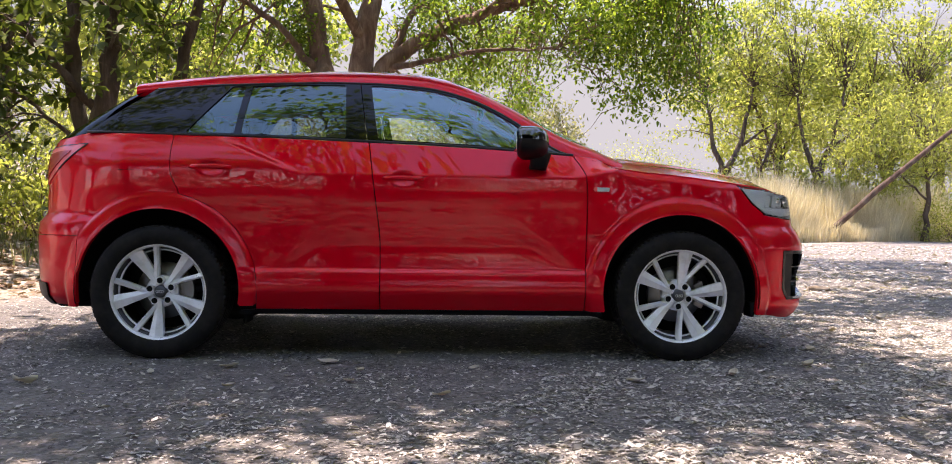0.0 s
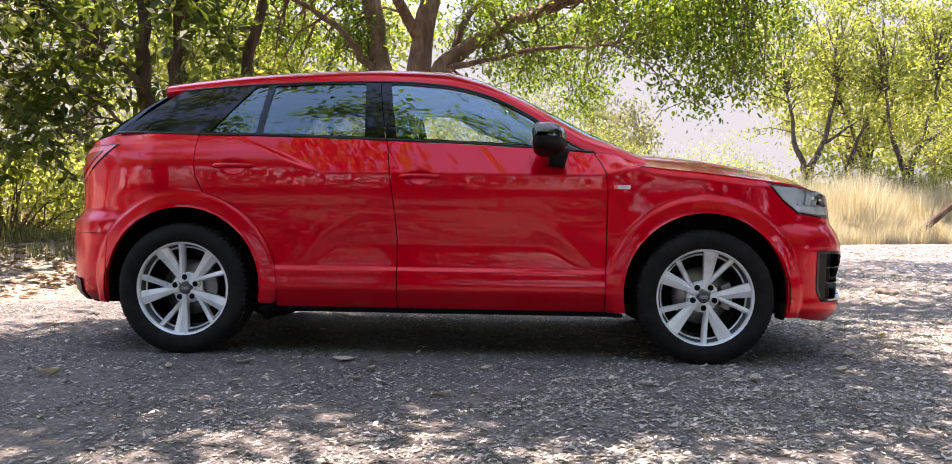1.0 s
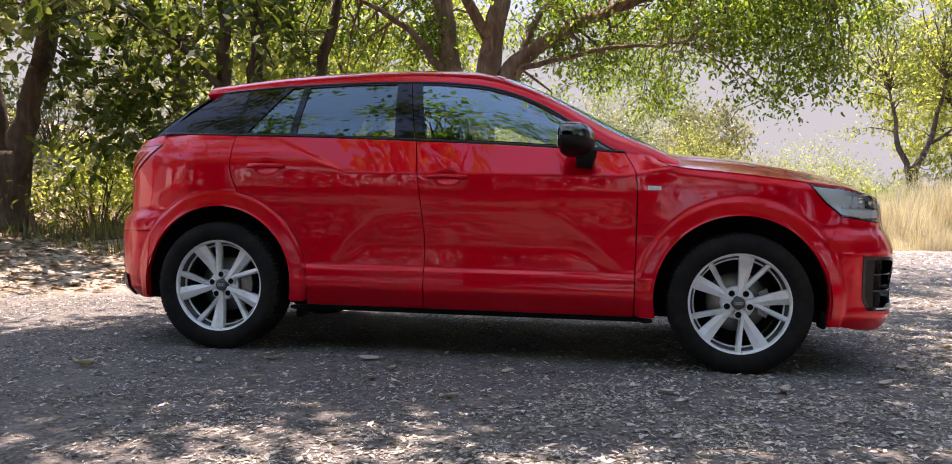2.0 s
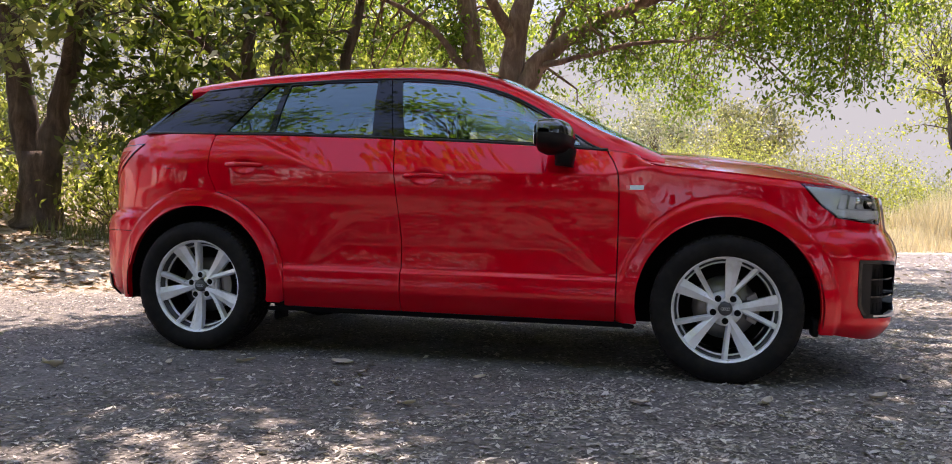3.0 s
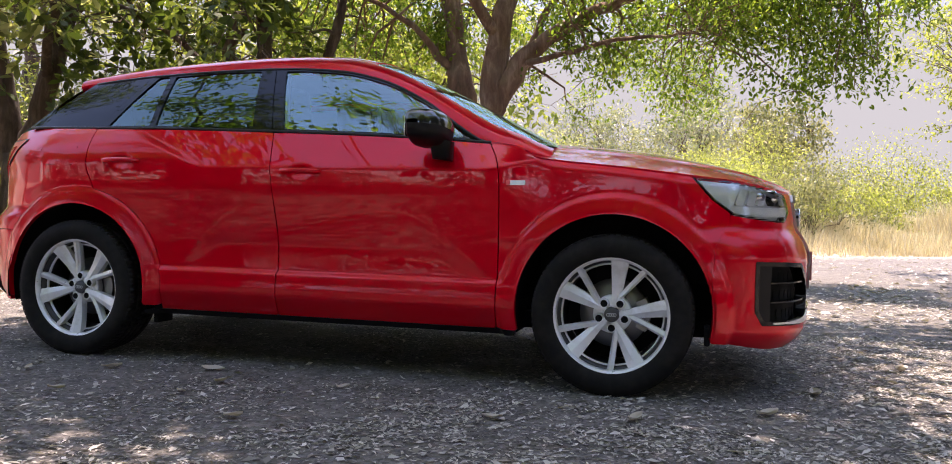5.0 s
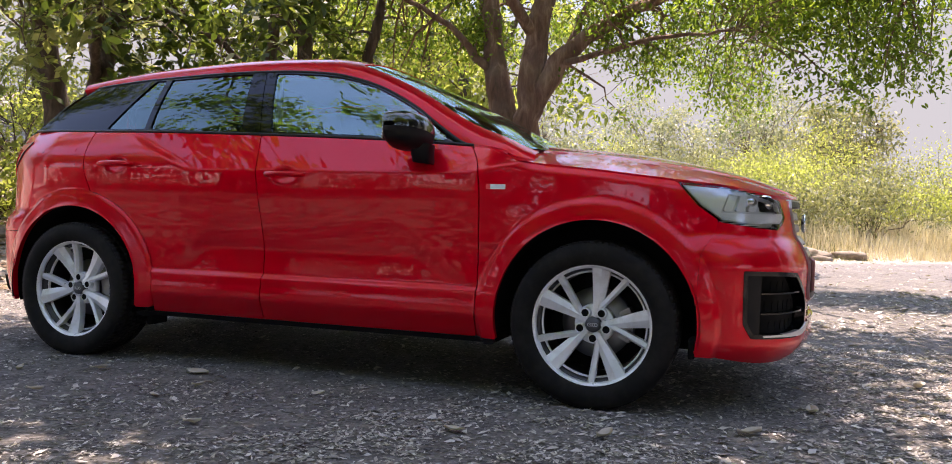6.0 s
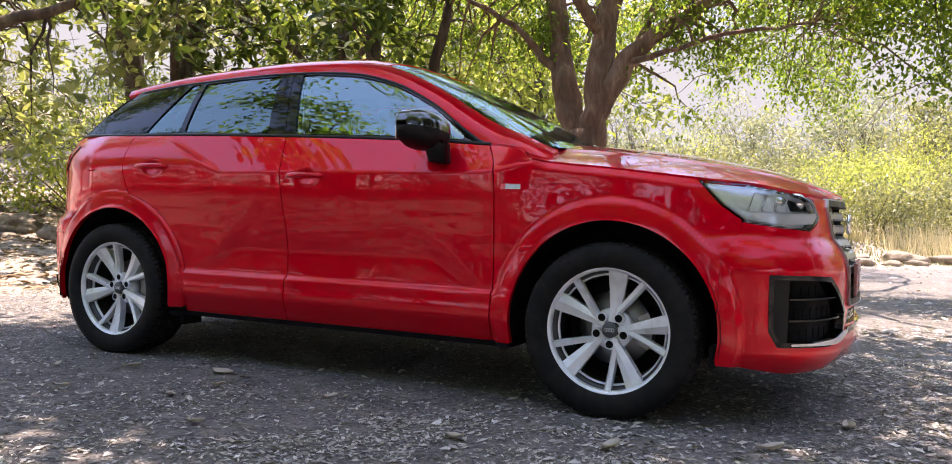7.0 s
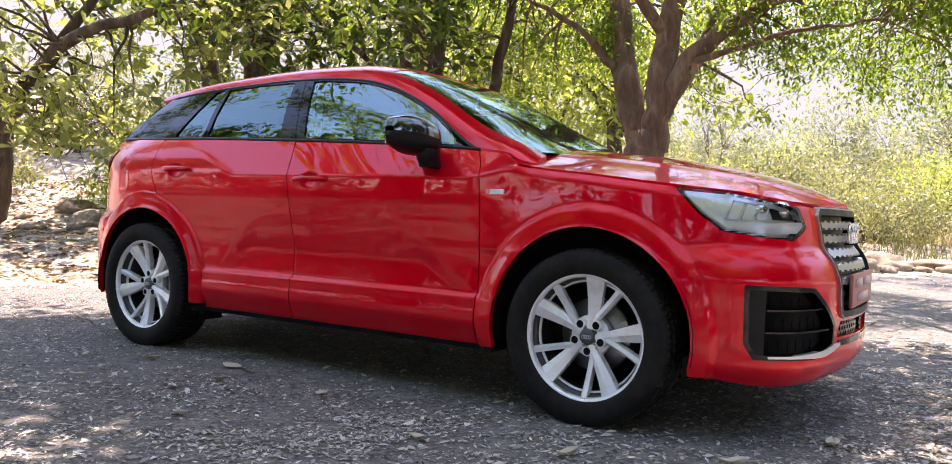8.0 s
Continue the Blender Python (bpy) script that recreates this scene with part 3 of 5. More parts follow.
def line(p, q):
    """Signed distance in front of the line from p (low) to q (high)."""
    dx, dz = q[0] - p[0], q[1] - p[1]
    l = math.hypot(dx, dz)
    return lambda x, z: ((x - p[0]) * dz - (z - p[1]) * dx) / l


edge_tail = line((-1.705, 1.119), (-1.385, 1.36))
edge_c = line((-1.262, 1.111), (-1.02, 1.392))
edge_d = line((-1.215, 1.111), (-0.975, 1.392))
edge_q = line((-0.945, 1.107), (-0.905, 1.39))
edge_b0 = line((-0.395, 1.09), (-0.412, 1.41))
edge_b1 = line((-0.288, 1.09), (-0.338, 1.41))
edge_b2 = line((-0.232, 1.09), (-0.285, 1.41))
edge_m = line((0.66, 1.03), (0.50, 1.25))


def hull(x, z):
    return min(z - belt(x) - 0.001, rail_z(x) - 0.001 - z)


SPAN = (-1.75, 0.83, 1.02, 1.42)


def window(name, inside, mat, proud=0.0, depth=0.0, step=0.015, parents=None, label=""):
    shape = sheet(inside, on_flank(proud), *SPAN, step, depth)
    for who, s in zip(parents or (car, car), (shape, flip(shape))):
        part(name, s, mat, who, label)


window("pillar_blade", lambda x, z: min(hull(x, z), edge_tail(x, z), -edge_c(x, z) - 0.002), GLOSS, 0.002, 0.012, label="gloss black rear pillar blade")
window("rear_frame", lambda x, z: min(hull(x, z), edge_c(x, z), max(-edge_d(x, z), 0.014 - hull(x, z), min(edge_b0(x, z), -edge_b1(x, z) - 0.002), 0.016 - abs(edge_q(x, z))), -edge_b1(x, z) - 0.002), GLOSS, 0.003, 0.018,
       parents=rear_doors, label="gloss black window frame", step=0.012)
window("front_frame", lambda x, z: min(hull(x, z), edge_b1(x, z) - 0.002, max(-edge_b2(x, z), 0.015 - hull(x, z), edge_m(x, z))), GLOSS, 0.003, 0.018, parents=front_doors, label="gloss black window frame", step=0.012)
window("rear_window_pane", lambda x, z: min(hull(x, z), edge_d(x, z), -edge_b0(x, z)), glass_material("rear_side_glass", (0.40, 0.43, 0.42), 2.05), -0.004, parents=rear_doors, label="tinted side window")
window("front_window_pane", lambda x, z: min(hull(x, z), edge_b2(x, z), -edge_m(x, z)), GLASS, -0.004, parents=front_doors, label="tinted side window")
strip = [flank(-1.70 + 2.46 * k / 40, belt(-1.70 + 2.46 * k / 40) + 0.004, -0.004) for k in range(41)]
for sgn in (1, -1):
    part("belt_strip", tube([(x, y * sgn, z) for x, y, z in strip], 0.0065, 6), TRIM, car, "dark metal belt strip")
top_strip = [flank(-1.38 + 2.12 * k / 50, rail_z(-1.38 + 2.12 * k / 50) - 0.004, -0.003) for k in range(51)]
for sgn in (1, -1):
    part("roof_strip", tube([(x, y * sgn, z) for x, y, z in top_strip], 0.0055, 6), TRIM, car, "dark window surround strip")


# bonnet
def on_hood(x, v, deep):
    a = hood_skin(x, v)
    rib = 0.006 * math.exp(-((abs(v) - 0.60 - 0.1 * (1.6 - x)) / 0.045) ** 2)
    return a[0] - deep * 0.3 * smooth(1.9, 2.05, x), a[1] * (1 - deep * 0.4), a[2] + rib - deep


part("bonnet", sheet(lambda x, v: min(x - 0.945 + 0.10 * v * v, 2.049 - x, 0.999 - abs(v)), on_hood, 0.83, 2.05, -1.0, 1.0, 0.022, 0.02), RED, car, "red bonnet with bright sky sheen")
part("cowl", join(box(0.70, 1.03, -0.72, 0.72, 0.93, 0.985, 0.02)), LINER, car, "black cowl")
v, f = [], []
for k in range(12):
    u = 0.745 + 0.165 * k / 11
    p, q = Vector(skin(u, top_line(u) - 0.003)), Vector((u, -0.66, top_line(u) + 0.014))
    v += [tuple(p.lerp(q, j / 4) + Vector((0, 0, 0.006 * math.sin(math.pi * j / 4)))) for j in range(5)]
for k in range(11):
    for j in range(4):
        f.append((k * 5 + j, (k + 1) * 5 + j, (k + 1) * 5 + j + 1, k * 5 + j + 1))
for shape in ((v, f), flip((v, f))):
    part("fender_top", shape, RED, car)
part("engine_bay", box(0.95, 1.75, -0.60, 0.60, 0.45, 0.86, 0.04), LINER, car, "dark engine bay")


# front face
for sgn in (1, -1):
    turn = (lambda s: s) if sgn == 1 else flip
    lamp = part("headlamp", turn(sheet(lamp_in, on_skin(-0.032), 1.58, 2.24, 0.70, 0.91, 0.0125)), HOUSING, car, "clear headlamp with dark bezel")
    part("lens", turn(sheet(lamp_in, on_skin(0.001), 1.58, 2.24, 0.70, 0.91, 0.0125, 0.0)), CLEAR, lamp, "clear lens")
    part("bezel", turn(sheet(lambda u, z: min(lamp_in(u, z), 0.005 + 0.006 * smooth(2.02, 2.17, u) - lamp_in(u, z)), on_skin(-0.001), 1.58, 2.24, 0.70, 0.91, 0.006, 0.030)), GLOSS, lamp, "black bezel")
    part("running_light", turn(sheet(lambda u, z: min(lamp_in(u, z) - 0.010, 0.019 - abs(z - 0.758 - 0.10 * (u - 1.95) ** 2), u - 1.70), on_skin(-0.004), 1.58, 2.24, 0.70, 0.91, 0.007, 0.02)), LAMP_WHITE, lamp, "white running light bar")
    part("dark_insert", turn(sheet(lambda u, z: min(lamp_in(u, z) - 0.018, u - 1.995 - (0.83 - z) * 0.5, z - 0.786), on_skin(-0.026), 1.58, 2.24, 0.70, 0.91, 0.008, 0.01)), LAMP_DARK, lamp, "dark insert")
    part("side_reflector", turn(sheet(lambda u, z: min(lamp_in(u, z) - 0.010, 1.80 - u + (z - 0.80) * 0.6), on_skin(-0.006), 1.58, 2.24, 0.70, 0.91, 0.008, 0.03)), LAMP_WHITE, lamp, "pale reflector")
    for uc in (1.845, 1.905, 1.965):
        part("reflector_cell", turn(sheet(lambda u, z: min(lamp_in(u, z) - 0.016, 0.022 - abs(u - uc - (z - 0.82) * 0.5), z - 0.785), on_skin(-0.016), 1.58, 2.24, 0.70, 0.91, 0.006, 0.014)), LAMP_WHITE, lamp, "pale reflector cell")
    part("top_strip", turn(sheet(lambda u, z: min(lamp_in(u, z) - 0.011, 0.024 - lamp_in(u, z), u - 1.78, z - 0.79), on_skin(-0.010), 1.58, 2.24, 0.70, 0.91, 0.006, 0.02)), SATIN, lamp, "silver upper strip")
    for uu in (1.955, 2.10):
        cx, cy, nx, ny = plan(uu)
        d = body_in(uu, 0.815) + 0.022
        c = Vector((cx + nx * d, cy + ny * d, 0.822))
        m = Matrix.Translation(c) @ Vector((-nx, -ny, 0)).to_track_quat("-Y", "Z").to_matrix().to_4x4()
        part("projector", turn(moved(lathe([(0.0, -0.012), (0.014, -0.010), (0.024, 0.0), (0.030, 0.004), (0.033, 0.03)], 20), m)), CHROME, lamp, "round projector")
    air = part("side_intake", turn(sheet(intake_in, on_skin(-0.045), 1.84, 2.38, 0.28, 0.58, 0.0125)), LINER, car, "black side air intake")
    part("intake_frame", turn(sheet(lambda u, z: min(intake_in(u, z), 0.017 - intake_in(u, z)), on_skin(0.003), 1.84, 2.38, 0.28, 0.58, 0.006, 0.05)), GLOSS, air, "black intake frame")
    part("intake_side", turn(sheet(lambda u, z: min(intake_in(u, z), 1.945 - u), on_skin(-0.002), 1.84, 2.38, 0.28, 0.58, 0.010, 0.04)), BLACK, air, "black end plate")
    for zz, u1 in ((0.475, 2.27), (0.398, 2.33)):
        part("intake_slat", turn(sheet(lambda u, z: min(intake_in(u, z) - 0.004, 0.0032 - abs(z - zz), u - 1.95, u1 - u), on_skin(-0.006), 1.84, 2.38, 0.28, 0.58, 0.004, 0.035)), GLOSS, air, "gloss black slat")
    for row in range(3):
        for col in range(6):
            uu, zz = 2.0 + 0.05 * col + 0.02 * (row % 2), 0.345 + 0.078 * row
            if intake_in(uu, zz) > 0.02:
                part("intake_rib", turn(sheet(poly([(uu - 0.016, zz - 0.02), (uu + 0.016, zz - 0.02), (uu + 0.022, zz), (uu + 0.016, zz + 0.02), (uu - 0.016, zz + 0.02), (uu - 0.022, zz)]), on_skin(-0.042), uu - 0.03, uu + 0.03, zz - 0.03, zz + 0.03, 0.006, 0.0015)), LINER, air)
    part("intake_blade", turn(sheet(lambda u, z: min(u - 1.955, 0.004 + 0.007 * smooth(2.0, 2.25, u) * smooth(2.45, 2.3, u) - abs(z - 0.314 - 0.026 * smooth(2.2, 2.45, u)), 2.70 - u), on_skin(0.006), 1.93, 2.40, 0.28, 0.38, 0.0060, 0.02)), SATIN, air, "satin silver blade")
    part("lip", turn(sheet(lambda u, z: min(u - 2.38, 0.011 - abs(z - 0.340), U_NOSE - u), on_skin(0.005), 2.36, U_NOSE, 0.31, 0.37, 0.0075, 0.02)), GLOSS, air, "gloss black lip")
grille = part("grille", both(sheet(grille_in, on_skin(-0.05), 2.28, U_NOSE, 0.42, 0.85, 0.0125)), BLACK, car, "black grille with pale bar pattern")
part("grille_frame", both(sheet(lambda u, z: min(grille_in(u, z) + 0.006, 0.020 - grille_in(u, z)), on_skin(0.006), 2.27, U_NOSE, 0.42, 0.86, 0.006, 0.05)), BLACK, grille, "dark chrome grille frame")
part("grille_edge", both(sheet(lambda u, z: min(grille_in(u, z) + 0.0085, -grille_in(u, z) - 0.004), on_skin(0.009), 2.27, U_NOSE, 0.42, 0.86, 0.004, 0.02)), GRILLE_SILVER, grille, "thin chrome edge")
for k in range(6):
    zz = 0.775 - 0.052 * k
    part("grille_bar", both(sheet(lambda u, z: min(grille_in(u, z) - 0.016, 0.010 + (0.007 if (u * 15.0 + k * 0.5) % 1.0 < 0.45 else 0.0) - abs(z - zz)), on_skin(-0.012), 2.28, U_NOSE, zz - 0.025, zz + 0.025, 0.006, 0.035)), GRILLE_SILVER if k < 5 else BLACK, grille, "silver notched grille bar")
for k in range(2):
    uu = U_NOSE - 0.027 - 0.054 * k
    x, y, nx, ny = plan(uu)
    c = Vector((x + nx * (body_in(uu, 0.74) - 0.012), y + ny * (body_in(uu, 0.74) - 0.012), 0.745))
    m = Matrix.Translation(c) @ Vector((-nx, -ny, 0)).to_track_quat("-Y", "Z").to_matrix().to_4x4()
    ring = moved(lathe([(0.036 + 0.006 * math.cos(a), 0.006 * math.sin(a)) for a in [math.pi * j / 4 for j in range(8)]], 28, closed=True), m)
    for shape in (ring, flip(ring)):
        part("emblem_ring", shape, CHROME, grille, "chrome ring")
mesh_low = both(sheet(lower_in, on_skin(-0.04), 2.35, U_NOSE, 0.34, 0.43, 0.0125))
low = part("lower_grille", mesh_low, BLACK, car, "black honeycomb lower grille")
for sgn in (1, -1):
    turn = (lambda s: s) if sgn == 1 else flip
    for row in range(3):
        for col in range(9):
            uu, zz = 2.395 + 0.034 * col + 0.017 * (row % 2), 0.366 + 0.021 * row
            if uu < U_NOSE - 0.01:
                part("honeycomb_cell", turn(sheet(lambda u, z: min(0.014 - math.hypot((u - uu) * 0.85, z - zz), math.hypot((u - uu) * 0.85, z - zz) - 0.009), on_skin(-0.015), uu - 0.02, uu + 0.02, zz - 0.016, zz + 0.016, 0.004, 0.012)), GLOSS, low)
px, pz = skin(U_NOSE, 0.52)[0] - 0.012, 0.52
plate = part("number_plate", box(px - 0.008, px + 0.006, -0.26, 0.26, 0.462, 0.592, 0.004), PLATE, car, "dull red number plate")
for y0, y1, z0, z1 in ((-0.20, -0.03, 0.54, 0.572), (0.01, 0.20, 0.54, 0.572), (-0.14, 0.14, 0.482, 0.515)):
    part("plate_bar", box(px + 0.0055, px + 0.009, y0, y1, z0, z1), PLATE_BAR, plate, "pale bar")


# wing mirrors
M_BACK = curve([(0.82, 0.492), (0.86, 0.472), (0.95, 0.452), (1.01, 0.458), (1.034, 0.470)])
M_NOSE = curve([(0.82, 0.600), (0.86, 0.616), (0.92, 0.612), (0.98, 0.590), (1.02, 0.555), (1.034, 0.520)])
M_LOW = curve([(0.82, 1.020), (0.86, 1.004), (0.92, 1.008), (0.98, 1.026), (1.02, 1.050), (1.034, 1.075)])
M_TOP = curve([(0.82, 1.115), (0.86, 1.142), (0.92, 1.157), (0.98, 1.158), (1.02, 1.144), (1.034, 1.112)])
M_EDGE = curve([(0.82, 1.062), (0.90, 1.078), (1.034, 1.096)])


def mirror_shape(top, grow=0.0):
    """The housing as rounded wedge sections from the door outwards; its cap alone with top."""
    v, f = [], []
    n, m = 40, 26
    for i in range(m):
        y = 0.82 + 0.214 * (1 - math.cos(math.pi * i / (m - 1))) / 2
        x0, x1, z0, z1, ze = M_BACK(y) - grow, M_NOSE(y) + grow, M_LOW(y) - grow, M_TOP(y) + grow, M_EDGE(y)
        xc = x0 + 0.52 * (x1 - x0)
        for k in range(n):
            a = 2 * math.pi * k / n
            c, s = math.cos(a), math.sin(a)
            p = 0.80 if c > 0 else 0.30
            x = xc + math.copysign(abs(c) ** p, c) * ((x1 - xc) if c > 0 else (xc - x0))
            q = 0.72 if c > 0 else 0.42
            z = ze + math.copysign(abs(s) ** q, s) * ((z1 - ze) if s > 0 else (ze - z0))
            v.append((x, -y, z))
    for i in range(m - 1):
        for k in range(n):
            l = (k + 1) % n
            q = (i * n + k, i * n + l, (i + 1) * n + l, (i + 1) * n + k)
            if not top or (k < n // 2 and (k < n // 2 - 2 or i > m - 7)):
                f.append(q)
    f.append(tuple((m - 1) * n + k for k in range(n // 2 + 1 if top else n)))
    if not top:
        f.append(tuple(range(n - 1, -1, -1)))
    return v, [tuple(reversed(q)) for q in f]


def mirror_foot():
    v, f = [], []
    n, m = 20, 7
    for i in range(m):
        s = i / (m - 1)
        z = 1.035 - 0.080 * s
        xc, yc = 0.578 - 0.010 * s, -0.888 + 0.045 * s ** 1.5
        hx, hy = 0.046 + 0.004 * math.cos(math.pi * s), 0.040 + 0.004 * s
        for k in range(n):
            a = 2 * math.pi * k / n
            c, t = math.cos(a), math.sin(a)
            v.append((xc + hx * math.copysign(abs(c) ** 0.6, c), yc + hy * math.copysign(abs(t) ** 0.6, t), z - 0.12 * (c * hx)))
    for i in range(m - 1):
        for k in range(n):
            l = (k + 1) % n
            f.append((i * n + k, (i + 1) * n + k, (i + 1) * n + l, i * n + l))
    f.append(tuple(range((m - 1) * n + n - 1, (m - 1) * n - 1, -1)))
    return v, f


for sgn in (1, -1):
    turn = (lambda s: s) if sgn == 1 else flip
    mir = part("wing_mirror", turn(mirror_shape(False)), BLACK, car, "black wing mirror")
    part("mirror_cap", turn(mirror_shape(True, 0.003)), CAP_GLOSS, mir, "gloss black mirror cap")
    part("mirror_foot", turn(mirror_foot()), BLACK, mir, "black mirror foot")
    part("mirror_glass", turn(box(0.446, 0.451, -1.0, -0.86, 1.045, 1.13, 0.002)), CHROME, mir, "mirror glass")

# handles, badge
for (x0, zc), doors in (((-1.048, 0.947), rear_doors), ((-0.103, 0.903), front_doors)):
    for sgn, door in zip((1, -1), doors):
        turn = (lambda s: s) if sgn == 1 else flip
        y = skin(x0 - 0.09, zc)[1]
        pts = [(x0 - 0.100 + 0.2 * k / 12, y + 0.004 - 0.038 * math.sin(math.pi * k / 12) ** 0.45, zc + 0.002 * math.sin(math.pi * k / 12)) for k in range(13)]
        v, f = tube(pts, [0.009] + [0.0125] * 11 + [0.009], 10)
        part("door_handle", turn((v, f)), RED, door, "red pull handle")
for sgn in (1, -1):
    turn = (lambda s: s) if sgn == 1 else flip
    badge = part("badge", turn(sheet(lambda u, z: min(0.040 - abs(u - 0.892), 0.010 - abs(z - 0.862)), on_skin(0.003), 0.84, 0.94, 0.845, 0.88, 0.005, 0.004)), SATIN, car, "small silver badge")
    part("badge_end", turn(sheet(lambda u, z: min(0.009 - abs(u - 0.861), 0.010 - abs(z - 0.862)), on_skin(0.005), 0.84, 0.94, 0.845, 0.88, 0.0035, 0.003)), LAMP_RED, badge, "red badge end")


# wheels
def spoke(angle, r0, r1, w0, w1, y0, y1, lean=0.0, bev=0.35):
    """A tapering spoke with chamfered flanks, pointing at angle; its face is at y0 by the hub and y1 by the rim."""
    v, f = [], []
    n = 7
    for i in range(n):
        s = i / (n - 1)
        r = r0 + (r1 - r0) * s
        w = (w0 + (w1 - w0) * s) / 2
        y = y0 + (y1 - y0) * s + 0.010 * math.sin(math.pi * s)
        off = lean * (1 - s)
        for q, dy in ((-1.0, 0.038), (-1.0, 0.012), (-bev, 0.0), (1.0, 0.004), (1.0, 0.012), (1.0, 0.038)):
            p = (off + q * w)
            v.append((r * math.cos(angle) - p * math.sin(angle), y + dy, r * math.sin(angle) + p * math.cos(angle)))
    for i in range(n - 1):
        for k in range(5):
            f.append((i * 6 + k, i * 6 + k + 1, (i + 1) * 6 + k + 1, (i + 1) * 6 + k))
    f.append(tuple(range(5, -1, -1)))
    f.append(tuple((n - 1) * 6 + k for k in range(6)))
    return v, [tuple(reversed(q)) for q in f]


def tread(seg=84):
    """Blocks of the tyre's shoulders and tread."""
    shapes = []
    for i in range(seg):
        a = 2 * math.pi * i / seg
        for y0, y1, da in ((-0.104, -0.062, 0.0), (-0.054, -0.020, 0.5), (-0.012, 0.012, 0.2), (0.020, 0.054, 0.7), (0.062, 0.104, 0.0)):
            b = a + da * 2 * math.pi / seg
            h = 0.86 * math.pi / seg
            v = []
            for r in (0.326, 0.3312):
                for ang in (b - h, b + h):
                    for y in (y0, y1):
                        drop = 0.004 if abs(y) > 0.09 else 0
                        v.append(((r - drop) * math.cos(ang), y, (r - drop) * math.sin(ang)))
            shapes.append((v, [(4, 5, 7, 6), (0, 4, 6, 2), (1, 3, 7, 5), (0, 1, 5, 4), (2, 6, 7, 3)]))
    return join(*shapes)


TYRE_PROFILE = [(0.232, -0.094), (0.240, -0.106), (0.252, -0.112), (0.266, -0.117), (0.288, -0.119), (0.304, -0.115), (0.317, -0.108), (0.326, -0.098), (0.329, -0.06), (0.329, 0.06),
                (0.326, 0.098), (0.317, 0.108), (0.288, 0.117), (0.248, 0.110), (0.232, 0.094)]
RIM_PROFILE = [(0.2405, -0.100), (0.2425, -0.093), (0.238, -0.084), (0.230, -0.074), (0.2225, -0.078), (0.2260, -0.092), (0.2330, -0.0995)]
BARREL_PROFILE = [(0.229, -0.074), (0.216, -0.045), (0.208, 0.09), (0.204, 0.09), (0.212, -0.045), (0.225, -0.078)]


def wheel(cx, sgn, phase):
    """A wheel with ten spokes in pairs of a broad and a thin one; built for the right side, turned for the left."""
    rim = part("wheel", lathe(RIM_PROFILE, 72, closed=True), ALLOY, car, "silver alloy wheel with paired spokes")
    part("inner_lip", lathe([(0.2130, -0.044), (0.2100, -0.052), (0.2055, -0.050), (0.2040, -0.040)], 64), ALLOY, rim, "silver inner lip")
    part("barrel", lathe(BARREL_PROFILE, 72, closed=True), BARREL, rim, "dull grey wheel barrel")
    part("tyre", lathe(TYRE_PROFILE, 72), RUBBER, rim, "worn black tyre")
    tagged(part("tread", tread(), RUBBER, rim, "dusty tread blocks"), kind="stuff")
    for k in range(5):
        a = radians(phase + 72 * k)
        part("thin_spoke", spoke(a, 0.030, 0.2275, 0.020, 0.027, -0.062, -0.086, 0.022, 0.3), ALLOY, rim, "", True)
        part("broad_spoke", spoke(a + radians(28), 0.030, 0.2285, 0.026, 0.073, -0.062, -0.088, -0.008, 0.1), ALLOY, rim, "", True)
        part("wheel_bolt", moved(lathe([(0.0, -0.058), (0.010, -0.060), (0.0150, -0.0625), (0.0150, -0.03)], 10), Matrix.Translation((0.055 * math.cos(a), 0.002, 0.055 * math.sin(a)))), LINER, rim, "dark bolt in its hole")
        part("bolt_boss", moved(lathe([(0.0150, -0.040), (0.0150, -0.062), (0.019, -0.0610), (0.021, -0.03)], 14), Matrix.Translation((0.055 * math.cos(a), 0, 0.055 * math.sin(a)))), ALLOY, rim)
    part("hub_cap", lathe([(0.0, -0.071), (0.022, -0.070), (0.029, -0.067), (0.031, -0.06), (0.031, -0.02)], 32), HUB_GREY, rim, "grey hub cap")
    for k in range(4):
        part("cap_ring", moved(lathe([(0.0062 + 0.001 * math.cos(b), -0.0705 + 0.001 * math.sin(b)) for b in [math.pi * j / 3 for j in range(6)]], 14, closed=True), Matrix.Translation((-0.0132 + 0.0088 * k, 0, 0))), SATIN, rim)
    part("hub_plate", lathe([(0.0, -0.035), (0.075, -0.035), (0.080, -0.03), (0.080, 0.0)], 32), ALLOY, rim)
    part("brake_disc", lathe([(0.06, 0.012), (0.140, 0.012), (0.142, 0.02), (0.142, 0.034), (0.06, 0.034)], 48), STEEL, rim, "grey steel brake disc")
    # black disc added to close the open wheel, painting its inner shade
    part("wheel_shade_disc", lathe([(0.0, 0.06), (0.196, 0.06)], 32), LINER, rim, "black disc standing in for shade inside the wheel")
    cal = []
    for k in range(9):
        b = radians(-28 + 56 * k / 8)
        for r, y in ((0.105, -0.015), (0.150, -0.015), (0.152, 0.045), (0.105, 0.045)):
            cal.append((r * math.cos(b), y, r * math.sin(b)))
    cf = [(k * 4 + j, k * 4 + (j + 1) % 4, (k + 1) * 4 + (j + 1) % 4, (k + 1) * 4 + j) for k in range(8) for j in range(4)] + [(0, 1, 2, 3), (35, 34, 33, 32)]
    part("brake_caliper", (cal, cf), STEEL, rim, "grey brake caliper", True)
    rim.matrix_basis = Matrix.Translation((cx, sgn * 0.767, WHEEL_Z)) @ (Matrix.Identity(4) if sgn < 0 else Matrix.Rotation(math.pi, 4, "Z"))
